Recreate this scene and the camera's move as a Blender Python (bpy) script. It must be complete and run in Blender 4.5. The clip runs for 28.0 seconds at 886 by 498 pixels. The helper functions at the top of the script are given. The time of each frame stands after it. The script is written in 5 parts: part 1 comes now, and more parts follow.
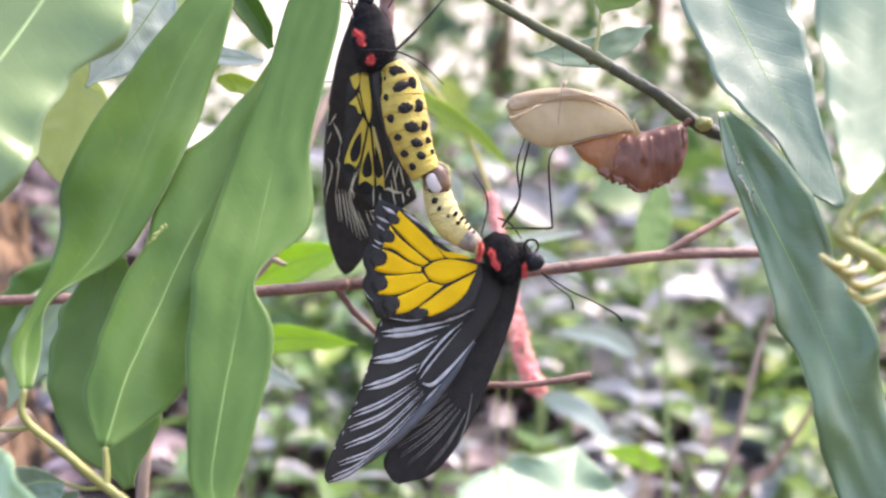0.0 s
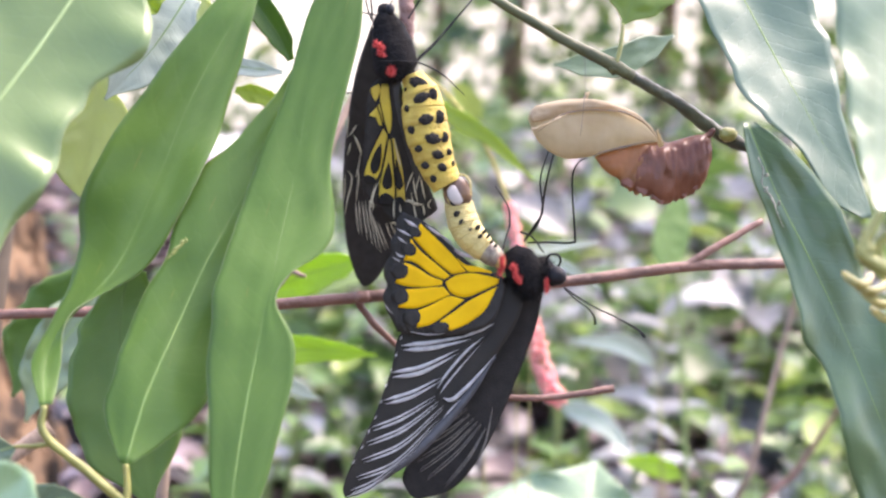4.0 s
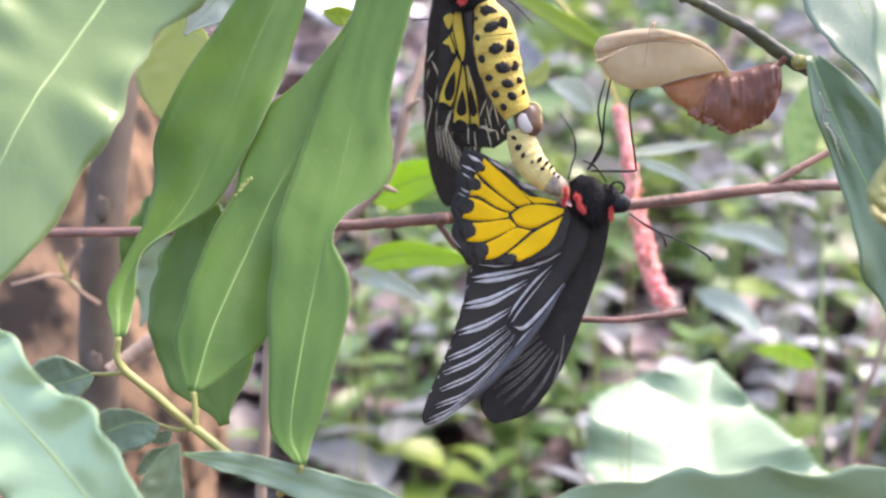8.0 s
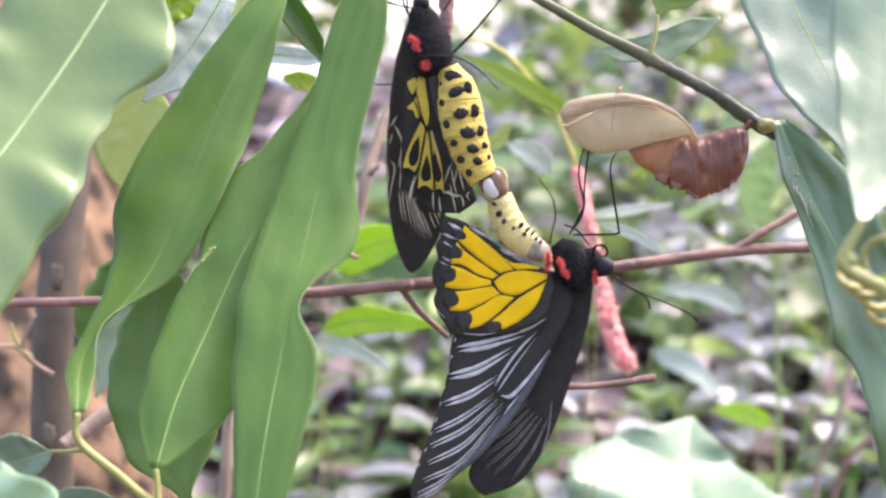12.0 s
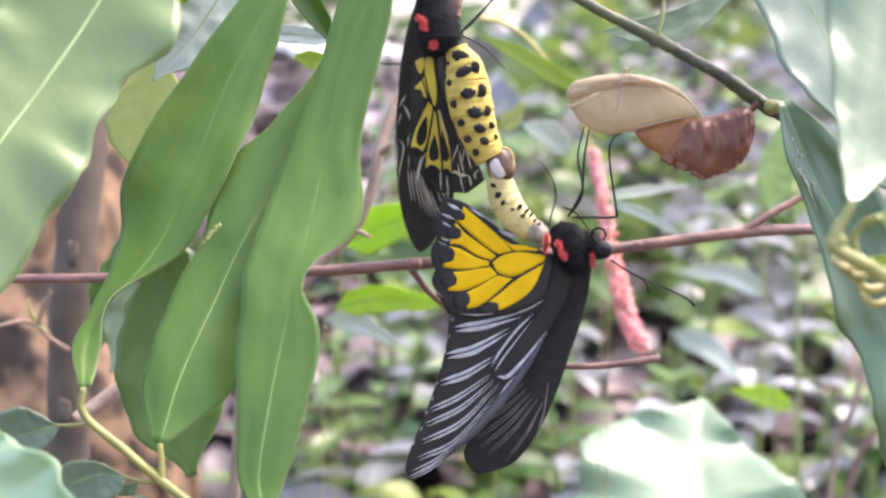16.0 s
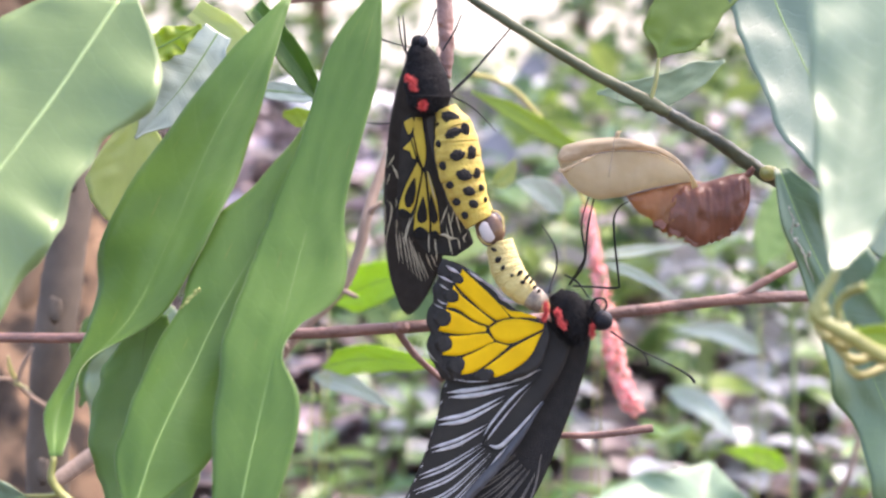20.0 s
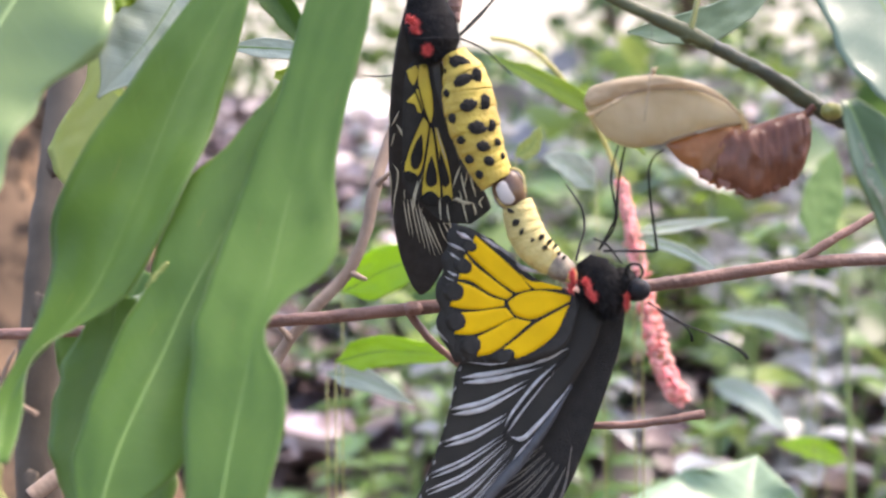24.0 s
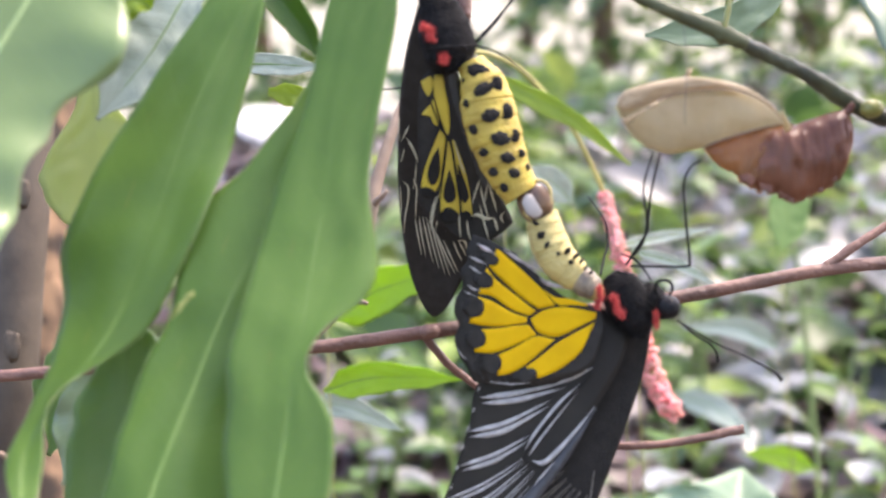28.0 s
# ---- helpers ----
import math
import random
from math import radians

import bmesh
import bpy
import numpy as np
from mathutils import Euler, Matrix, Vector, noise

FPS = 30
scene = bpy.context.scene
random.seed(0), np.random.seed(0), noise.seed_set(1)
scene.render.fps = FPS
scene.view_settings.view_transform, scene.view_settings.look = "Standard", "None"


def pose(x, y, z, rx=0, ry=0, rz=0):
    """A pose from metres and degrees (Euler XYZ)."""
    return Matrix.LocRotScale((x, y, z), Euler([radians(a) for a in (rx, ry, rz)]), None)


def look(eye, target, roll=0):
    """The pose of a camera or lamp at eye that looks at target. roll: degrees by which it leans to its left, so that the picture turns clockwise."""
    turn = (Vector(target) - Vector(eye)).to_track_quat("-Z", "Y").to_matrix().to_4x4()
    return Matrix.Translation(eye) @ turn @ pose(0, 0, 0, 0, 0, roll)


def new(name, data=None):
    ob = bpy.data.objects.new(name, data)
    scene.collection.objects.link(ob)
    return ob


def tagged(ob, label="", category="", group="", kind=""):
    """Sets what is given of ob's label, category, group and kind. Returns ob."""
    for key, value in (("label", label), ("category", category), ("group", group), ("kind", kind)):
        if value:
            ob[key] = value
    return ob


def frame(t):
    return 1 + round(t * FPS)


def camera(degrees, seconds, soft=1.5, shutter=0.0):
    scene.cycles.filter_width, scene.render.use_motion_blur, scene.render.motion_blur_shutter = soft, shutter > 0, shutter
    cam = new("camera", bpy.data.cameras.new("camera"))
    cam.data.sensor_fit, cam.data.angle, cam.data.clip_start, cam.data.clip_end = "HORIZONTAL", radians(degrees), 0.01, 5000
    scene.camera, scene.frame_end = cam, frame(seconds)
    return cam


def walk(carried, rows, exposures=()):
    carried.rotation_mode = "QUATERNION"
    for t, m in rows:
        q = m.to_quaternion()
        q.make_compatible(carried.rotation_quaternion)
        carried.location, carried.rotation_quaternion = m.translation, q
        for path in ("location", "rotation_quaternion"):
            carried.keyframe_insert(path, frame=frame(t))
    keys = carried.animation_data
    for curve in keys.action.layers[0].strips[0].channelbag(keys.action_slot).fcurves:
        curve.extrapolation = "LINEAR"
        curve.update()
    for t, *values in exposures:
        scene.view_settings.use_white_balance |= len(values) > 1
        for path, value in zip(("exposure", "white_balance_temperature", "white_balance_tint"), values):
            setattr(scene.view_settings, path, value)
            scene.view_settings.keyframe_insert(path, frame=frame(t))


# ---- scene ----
LENS, SECONDS = 36.0, 28.0
cam = camera(LENS, SECONDS, soft=2.4)
cam.data.dof.use_dof = True
cam.data.dof.focus_distance = 0.362
cam.data.dof.aperture_fstop = 13.5

def aimed(x, y, z, heading, pitch, roll):
    ahead = Vector((-math.sin(radians(heading)) * math.cos(radians(pitch)), math.cos(radians(heading)) * math.cos(radians(pitch)), math.sin(radians(pitch))))
    return look((x, y, z), Vector((x, y, z)) + ahead, roll)


# x, y, z, heading, pitch and roll, in metres and degrees
walk(cam, [
    (0, aimed(-0.0135, -0.3865, 0.9979, -5.37, -7.49, 1.55)),
    (0.5, aimed(-0.0165, -0.3852, 0.9983, -5.45, -7.34, 1.92)),
    (1, aimed(-0.0153, -0.3870, 0.9988, -5.41, -6.95, 1.55)),
    (1.5, aimed(-0.0164, -0.3864, 0.9988, -5.25, -7.06, 1.68)),
    (2, aimed(-0.0180, -0.3842, 0.9985, -4.98, -7.22, 1.71)),
    (2.5, aimed(-0.0194, -0.3816, 0.9980, -5.00, -7.43, 1.62)),
    (4.5, aimed(-0.0136, -0.3837, 1.0009, -4.48, -7.24, 1.03)),
    (5, aimed(-0.0125, -0.3844, 1.0040, -3.18, -7.83, 0.84)),
    (5.5, aimed(-0.0120, -0.3827, 1.0040, -2.16, -7.93, 0.84)),
    (6, aimed(-0.0091, -0.3822, 1.0065, -1.26, -8.32, 0.51)),
    (6.5, aimed(-0.0045, -0.3838, 1.0087, -0.97, -8.51, 0.38)),
    (7, aimed(0.0027, -0.3873, 1.0139, 1.00, -10.39, 0.29)),
    (7.5, aimed(0.0123, -0.3891, 1.0152, 1.67, -12.70, 0.44)),
    (8, aimed(0.0124, -0.3892, 1.0188, 2.46, -13.12, 0.16)),
    (8.5, aimed(0.0119, -0.3900, 1.0194, 2.77, -12.89, -0.21)),
    (9, aimed(0.0089, -0.3899, 1.0185, 1.76, -11.67, 0.32)),
    (9.5, aimed(0.0100, -0.3903, 1.0192, 1.49, -11.57, 0.22)),
    (10, aimed(0.0079, -0.3888, 1.0185, 1.07, -11.29, 0.16)),
    (10.5, aimed(0.0069, -0.3860, 1.0204, 0.98, -11.09, -0.04)),
    (11, aimed(0.0068, -0.3853, 1.0201, 0.96, -10.88, -0.19)),
    (11.5, aimed(0.0063, -0.3821, 1.0200, 0.31, -10.79, 0.06)),
    (13.5, aimed(0.0160, -0.3887, 1.0185, 1.00, -10.13, -0.44)),
    (14, aimed(0.0156, -0.3889, 1.0201, 2.19, -10.44, -0.42)),
    (14.5, aimed(0.0153, -0.3873, 1.0200, 2.70, -10.90, -0.43)),
    (15, aimed(0.0138, -0.3835, 1.0208, 3.21, -11.45, -0.34)),
    (15.5, aimed(0.0125, -0.3831, 1.0211, 2.70, -11.64, 0.04)),
    (16, aimed(0.0140, -0.3848, 1.0199, 1.54, -11.48, 0.22)),
    (16.5, aimed(0.0157, -0.3854, 1.0209, 1.42, -11.01, -0.08)),
    (17, aimed(0.0175, -0.3876, 1.0202, 1.71, -10.82, 0.01)),
    (17.5, aimed(0.0149, -0.3866, 1.0211, 2.22, -10.94, 0.04)),
    (18, aimed(0.0158, -0.3874, 1.0219, 2.70, -10.92, -0.08)),
    (18.5, aimed(0.0169, -0.3881, 1.0220, 3.13, -10.86, -0.12)),
    (19, aimed(0.0148, -0.3870, 1.0234, 3.31, -10.96, -0.13)),
    (19.5, aimed(0.0144, -0.3860, 1.0241, 3.53, -11.07, -0.01)),
    (20, aimed(0.0162, -0.3748, 1.0226, 1.42, -9.46, 0.87)),
    (20.5, aimed(0.0197, -0.3546, 1.0204, 0.59, -8.40, 1.12)),
    (21, aimed(0.0208, -0.3407, 1.0147, 0.21, -8.71, 1.22)),
    (21.5, aimed(0.0191, -0.3357, 1.0125, 3.40, -9.24, 0.65)),
    (24, aimed(0.0203, -0.3280, 1.0053, 2.93, -9.24, -1.19)),
    (24.5, aimed(0.0157, -0.3241, 1.0037, 1.57, -9.35, -1.58)),
    (25, aimed(0.0069, -0.3147, 1.0022, -1.03, -9.66, -1.90)),
    (25.5, aimed(-0.0006, -0.3092, 0.9986, -1.32, -9.70, -2.09)),
    (26, aimed(-0.0026, -0.3088, 0.9998, -1.55, -9.70, -1.90)),
    (26.5, aimed(-0.0042, -0.3084, 0.9998, -1.93, -9.15, -2.28)),
    (27, aimed(-0.0040, -0.3105, 1.0018, -1.17, -8.79, -2.70)),
    (27.5, aimed(-0.0042, -0.3122, 1.0024, -0.65, -8.53, -2.67)),
    (28, aimed(-0.0036, -0.3122, 1.0027, -0.40, -8.42, -2.83)),
], [(0, 2.68, 6680, 24), (21.5, 2.66, 6650, 25), (24, 2.48, 6800, 21), (28, 2.55, 6800, 20)])

# ---- light ----
sky_world = bpy.data.worlds.new("sky")
scene.world = sky_world
sky_world.use_nodes = True
wn = sky_world.node_tree.nodes
sky = wn.new("ShaderNodeTexSky")
sky.sky_type, sky.sun_disc = "NISHITA", False
SUN_HIGH, SUN_TURN = radians(62), radians(62)
sky.sun_elevation, sky.sun_rotation = SUN_HIGH, SUN_TURN
sky.air_density, sky.dust_density, sky.ozone_density = 1.0, 3.0, 1.2
wn["Background"].inputs["Strength"].default_value = 0.15
sky_world.node_tree.links.new(sky.outputs[0], wn["Background"].inputs["Color"])
SUN_WAY = Vector((math.sin(SUN_TURN) * math.cos(SUN_HIGH), math.cos(SUN_TURN) * math.cos(SUN_HIGH), math.sin(SUN_HIGH)))
sun_data = bpy.data.lights.new("sun", "SUN")
sun_data.energy, sun_data.angle, sun_data.color = 0.9, radians(22), (1.0, 0.93, 0.84)
sun = new("sun", sun_data)
sun.matrix_basis = look(SUN_WAY * 30, (0, 0, 0))
scene.view_settings.exposure = 2.65


# ---- materials ----
def material(name, colour, rough=0.6, second=None, scale=60.0, bump=0.0, bump_scale=300.0, metal=0.0, spec=0.5, through_light=0.0, spread=0.0, sheen=0.0, coat=0.0, islands=False, coords="Object", contrast=(0.35, 0.65)):
    """A surface of two noise-mixed colours with fine relief; spread varies it from object to object or piece to piece."""
    m = bpy.data.materials.new(name)
    m.use_nodes = True
    n, l = m.node_tree.nodes, m.node_tree.links
    b = n["Principled BSDF"]
    out = n["Material Output"]
    second = second or tuple(c * 0.75 for c in colour)
    co = n.new("ShaderNodeTexCoord")
    big = n.new("ShaderNodeTexNoise")
    big.inputs["Scale"].default_value, big.inputs["Detail"].default_value = scale, 6
    l.new(co.outputs[coords], big.inputs["Vector"])
    ramp = n.new("ShaderNodeMapRange")
    ramp.inputs["From Min"].default_value, ramp.inputs["From Max"].default_value = contrast
    l.new(big.outputs["Fac"], ramp.inputs["Value"])
    mix = n.new("ShaderNodeMix")
    mix.data_type = "RGBA"
    mix.inputs["A"].default_value, mix.inputs["B"].default_value = (*colour, 1), (*second, 1)
    l.new(ramp.outputs[0], mix.inputs["Factor"])
    colour_out = mix.outputs["Result"]
    if spread:
        if islands:
            source = n.new("ShaderNodeNewGeometry").outputs["Random Per Island"]
        else:
            source = n.new("ShaderNodeObjectInfo").outputs["Random"]
        span = n.new("ShaderNodeMapRange")
        span.inputs["To Min"].default_value, span.inputs["To Max"].default_value = 1 - spread, 1 + spread
        l.new(source, span.inputs["Value"])
        hsv = n.new("ShaderNodeHueSaturation")
        l.new(span.outputs[0], hsv.inputs["Value"])
        hue = n.new("ShaderNodeMapRange")
        hue.inputs["To Min"].default_value, hue.inputs["To Max"].default_value = 0.5 + spread * 0.06, 0.5 - spread * 0.06
        l.new(source, hue.inputs["Value"])
        l.new(hue.outputs[0], hsv.inputs["Hue"])
        l.new(colour_out, hsv.inputs["Color"])
        colour_out = hsv.outputs["Color"]
    l.new(colour_out, b.inputs["Base Color"])
    b.inputs["Roughness"].default_value, b.inputs["Metallic"].default_value = rough, metal
    b.inputs["Specular IOR Level"].default_value = spec
    b.inputs["Sheen Weight"].default_value = sheen
    b.inputs["Coat Weight"].default_value, b.inputs["Coat Roughness"].default_value = coat, 0.12
    if bump:
        fine = n.new("ShaderNodeTexNoise")
        fine.inputs["Scale"].default_value, fine.inputs["Detail"].default_value = bump_scale, 4
        l.new(co.outputs[coords], fine.inputs["Vector"])
        bm_node = n.new("ShaderNodeBump")
        bm_node.inputs["Strength"].default_value, bm_node.inputs["Distance"].default_value = bump, 0.001
        l.new(fine.outputs["Fac"], bm_node.inputs["Height"])
        l.new(bm_node.outputs[0], b.inputs["Normal"])
    if through_light:
        tr = n.new("ShaderNodeBsdfTranslucent")
        l.new(colour_out, tr.inputs["Color"])
        ms = n.new("ShaderNodeMixShader")
        ms.inputs[0].default_value = through_light
        l.new(b.outputs[0], ms.inputs[1])
        l.new(tr.outputs[0], ms.inputs[2])
        l.new(ms.outputs[0], out.inputs["Surface"])
    return m


def leaf_material(name, colour, second, vein, rough=0.3, through_light=0.3, spec=0.5, vein_strength=0.35, spots=None, coat=0.0, swelling=9.0):
    """Leaf skin: blotchy green, side veins running out from the midrib, a glossy cuticle and light coming through."""
    m = material(name, colour, rough, second, scale=26, bump=0.0, through_light=through_light, spec=spec, coat=coat)
    n, l = m.node_tree.nodes, m.node_tree.links
    b = n["Principled BSDF"]
    uv = n.new("ShaderNodeUVMap")
    sep = n.new("ShaderNodeSeparateXYZ")
    l.new(uv.outputs[0], sep.inputs[0])
    away = n.new("ShaderNodeMath")
    away.operation = "ABSOLUTE"
    l.new(sep.outputs["Y"], away.inputs[0])
    lean = n.new("ShaderNodeMath")
    lean.operation = "MULTIPLY_ADD"
    l.new(away.outputs[0], lean.inputs[0])
    lean.inputs[1].default_value = -0.10
    l.new(sep.outputs["X"], lean.inputs[2])
    wob = n.new("ShaderNodeTexNoise")
    wob.inputs["Scale"].default_value = 7
    l.new(uv.outputs[0], wob.inputs["Vector"])
    add = n.new("ShaderNodeMath")
    add.operation = "MULTIPLY_ADD"
    l.new(wob.outputs["Fac"], add.inputs[0])
    add.inputs[1].default_value = 0.03
    l.new(lean.outputs[0], add.inputs[2])
    times = n.new("ShaderNodeMath")
    times.operation = "MULTIPLY"
    l.new(add.outputs[0], times.inputs[0])
    times.inputs[1].default_value = 17.0
    tri = n.new("ShaderNodeMath")
    tri.operation = "PINGPONG"
    l.new(times.outputs[0], tri.inputs[0])
    tri.inputs[1].default_value = 0.5
    line = n.new("ShaderNodeMapRange")
    line.inputs["From Min"].default_value, line.inputs["From Max"].default_value = 0.0, 0.09
    line.inputs["To Min"].default_value, line.inputs["To Max"].default_value = vein_strength, 0.0
    l.new(tri.outputs[0], line.inputs["Value"])
    mix = n.new("ShaderNodeMix")
    mix.data_type = "RGBA"
    old = b.inputs["Base Color"].links[0].from_socket
    targets = [lk.to_socket for lk in list(old.links)]
    l.new(old, mix.inputs["A"])
    mix.inputs["B"].default_value = (*vein, 1)
    l.new(line.outputs[0], mix.inputs["Factor"])
    colour_out = mix.outputs["Result"]
    if spots:
        sp = n.new("ShaderNodeTexNoise")
        sp.inputs["Scale"].default_value, sp.inputs["Detail"].default_value = 9, 3
        l.new(uv.outputs[0], sp.inputs["Vector"])
        cut = n.new("ShaderNodeMapRange")
        cut.inputs["From Min"].default_value, cut.inputs["From Max"].default_value = 0.66, 0.72
        cut.inputs["To Max"].default_value = 0.7
        l.new(sp.outputs["Fac"], cut.inputs["Value"])
        mx = n.new("ShaderNodeMix")
        mx.data_type = "RGBA"
        l.new(colour_out, mx.inputs["A"])
        mx.inputs["B"].default_value = (*spots, 1)
        l.new(cut.outputs[0], mx.inputs["Factor"])
        colour_out = mx.outputs["Result"]
    for s in targets:
        l.new(colour_out, s)
    co = n.new("ShaderNodeTexCoord")
    fine = n.new("ShaderNodeTexNoise")
    fine.inputs["Scale"].default_value, fine.inputs["Detail"].default_value = 160, 5
    l.new(co.outputs["Object"], fine.inputs["Vector"])
    high = n.new("ShaderNodeMath")
    high.operation = "MULTIPLY_ADD"
    l.new(line.outputs[0], high.inputs[0])
    high.inputs[1].default_value = -0.8
    l.new(fine.outputs["Fac"], high.inputs[2])
    swell = n.new("ShaderNodeTexNoise")
    swell.inputs["Scale"].default_value, swell.inputs["Detail"].default_value = 38, 1
    l.new(co.outputs["Object"], swell.inputs["Vector"])
    total = n.new("ShaderNodeMath")
    total.operation = "MULTIPLY_ADD"
    l.new(swell.outputs["Fac"], total.inputs[0])
    total.inputs[1].default_value = swelling
    l.new(high.outputs[0], total.inputs[2])
    bump = n.new("ShaderNodeBump")
    bump.inputs["Strength"].default_value, bump.inputs["Distance"].default_value = 0.35, 0.0006
    l.new(total.outputs[0], bump.inputs["Height"])
    l.new(bump.outputs[0], b.inputs["Normal"])
    return m


LEAF = leaf_material("leaf_green", (0.124, 0.232, 0.040), (0.093, 0.183, 0.030), (0.16, 0.265, 0.06), rough=0.42, through_light=0.5, vein_strength=0.14, spec=0.38, spots=(0.17, 0.23, 0.045), coat=0.1, swelling=13.0)
LEAF_DARK = leaf_material("leaf_deep_green", (0.095, 0.16, 0.062), (0.068, 0.122, 0.046), (0.105, 0.165, 0.065), rough=0.3, spec=0.6, vein_strength=0.2, through_light=0.34, coat=0.25, swelling=20.0)
LEAF_GLOSS = leaf_material("leaf_glossy", (0.20, 0.28, 0.095), (0.155, 0.23, 0.07), (0.23, 0.31, 0.125), rough=0.34, spec=0.5, vein_strength=0.10, through_light=0.34, coat=0.3, swelling=7.0)
LEAF_PALE = leaf_material("leaf_pale_underside", (0.42, 0.46, 0.14), (0.35, 0.40, 0.11), (0.33, 0.38, 0.13), rough=0.5, through_light=0.6)
LEAF_FRESH = leaf_material("leaf_young_green", (0.24, 0.33, 0.075), (0.19, 0.28, 0.055), (0.25, 0.34, 0.10), rough=0.4, through_light=0.6, vein_strength=0.05)
LEAF_YELLOW = leaf_material("leaf_yellow_green_underside", (0.50, 0.56, 0.23), (0.44, 0.50, 0.20), (0.40, 0.44, 0.13), rough=0.5, through_light=0.65, vein_strength=0.06)
LEAF_LIMEY = leaf_material("leaf_yellowish_lime", (0.36, 0.46, 0.06), (0.28, 0.38, 0.045), (0.40, 0.48, 0.10), rough=0.4, through_light=0.6, vein_strength=0.05)
LEAF_BACK = leaf_material("leaf_fresh_green", (0.20, 0.32, 0.085), (0.16, 0.27, 0.065), (0.22, 0.32, 0.11), rough=0.4, through_light=0.55, vein_strength=0.1)
LEAF_GREY = leaf_material("leaf_grey_green", (0.155, 0.225, 0.135), (0.12, 0.185, 0.10), (0.19, 0.26, 0.165), rough=0.34, through_light=0.36, spec=0.6, vein_strength=0.2, coat=0.45, swelling=13.0)
LEAF_SHINE = leaf_material("leaf_shining", (0.21, 0.285, 0.15), (0.165, 0.235, 0.11), (0.25, 0.32, 0.19), rough=0.32, through_light=0.34, spec=0.6, vein_strength=0.25, coat=0.5, swelling=14.0)
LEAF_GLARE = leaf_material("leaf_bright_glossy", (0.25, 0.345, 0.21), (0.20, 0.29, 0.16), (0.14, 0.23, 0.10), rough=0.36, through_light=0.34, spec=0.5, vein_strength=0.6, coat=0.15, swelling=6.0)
LEAF_GLEAM = leaf_material("leaf_gleaming", (0.31, 0.44, 0.23), (0.23, 0.36, 0.16), (0.34, 0.46, 0.27), rough=0.24, through_light=0.34, spec=0.6, vein_strength=0.2, coat=0.6, swelling=18.0)
LEAF_LOW = leaf_material("leaf_soft_grey_green", (0.25, 0.335, 0.20), (0.20, 0.28, 0.155), (0.28, 0.36, 0.23), rough=0.36, through_light=0.36, spec=0.55, vein_strength=0.15, coat=0.3, swelling=9.0)
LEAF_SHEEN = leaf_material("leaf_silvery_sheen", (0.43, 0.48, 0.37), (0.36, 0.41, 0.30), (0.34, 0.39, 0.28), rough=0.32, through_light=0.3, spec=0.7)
MIDRIB_PALE = material("midrib_pale_green", (0.29, 0.38, 0.15), 0.5, (0.24, 0.32, 0.12), scale=90, spec=0.3)
MIDRIB = material("midrib_yellow_green", (0.17, 0.265, 0.07), 0.6, (0.135, 0.22, 0.055), scale=90, spec=0.3)
RIM = material("leaf_margin", (0.26, 0.31, 0.13), 0.5)
STEM_GREEN = material("stem_yellow_green", (0.25, 0.235, 0.055), 0.45, (0.17, 0.175, 0.042), scale=70, bump=0.2)
BRANCH = material("branch_olive", (0.08, 0.086, 0.034), 0.55, (0.042, 0.046, 0.022), scale=60, bump=0.4, bump_scale=500, spec=0.3)
BRANCH_DARK = material("branch_dark_olive", (0.062, 0.066, 0.03), 0.5, (0.024, 0.026, 0.017), scale=70, bump=0.5, bump_scale=500, spec=0.4)
TWIG = material("twig_red_brown", (0.20, 0.10, 0.068), 0.55, (0.11, 0.058, 0.04), scale=90, bump=0.6, bump_scale=600)
DRY = material("dry_wood", (0.25, 0.18, 0.125), 0.8, (0.16, 0.11, 0.075), scale=50, bump=0.5)
BARK = material("bark", (0.20, 0.125, 0.07), 0.9, (0.028, 0.021, 0.015), scale=38, bump=1.0, bump_scale=60, contrast=(0.44, 0.60), spec=0.2)
POST_BARK = material("smooth_bark", (0.105, 0.084, 0.06), 0.85, (0.065, 0.052, 0.038), scale=40, bump=0.5, bump_scale=200, spec=0.2)
BLACK = material("black_scales", (0.020, 0.018, 0.014), 0.5, (0.029, 0.026, 0.021), scale=400, bump=0.25, bump_scale=2500, spec=0.2)
SMOKY = material("smoky_brown_scales", (0.030, 0.0265, 0.020), 0.55, (0.021, 0.0185, 0.0145), scale=90, bump=0.25, bump_scale=2500, spec=0.15)
BLACK_SOFT = material("black_velvet", (0.015, 0.0135, 0.011), 0.7, (0.022, 0.0195, 0.016), scale=300, bump=0.4, bump_scale=2500, spec=0.15)
FUR = material("black_fur", (0.007, 0.0065, 0.006), 0.8, (0.012, 0.011, 0.01), scale=700, bump=0.25, bump_scale=1400, spec=0.15)
YELLOW = material("yellow_scales", (0.88, 0.55, 0.004), 0.6, (0.78, 0.47, 0.004), scale=120, bump=0.2, bump_scale=2500, through_light=0.25, spec=0.15)
YELLOW_PALE = material("yellow_ochre_scales", (0.58, 0.43, 0.03), 0.6, (0.46, 0.33, 0.03), scale=160, bump=0.2, bump_scale=2500)
ABDOMEN_Y = material("abdomen_yellow", (0.52, 0.385, 0.065), 0.5, (0.36, 0.25, 0.045), scale=150, spec=0.25, bump=0.4, bump_scale=1200)
ABDOMEN_C = material("abdomen_cream", (0.53, 0.43, 0.15), 0.55, (0.43, 0.34, 0.11), scale=200, bump=0.4, bump_scale=1200)
PINKISH = material("pinkish_white_scales", (0.42, 0.36, 0.33), 0.55, (0.24, 0.20, 0.19), scale=500, bump=0.3, bump_scale=2500, contrast=(0.4, 0.6))
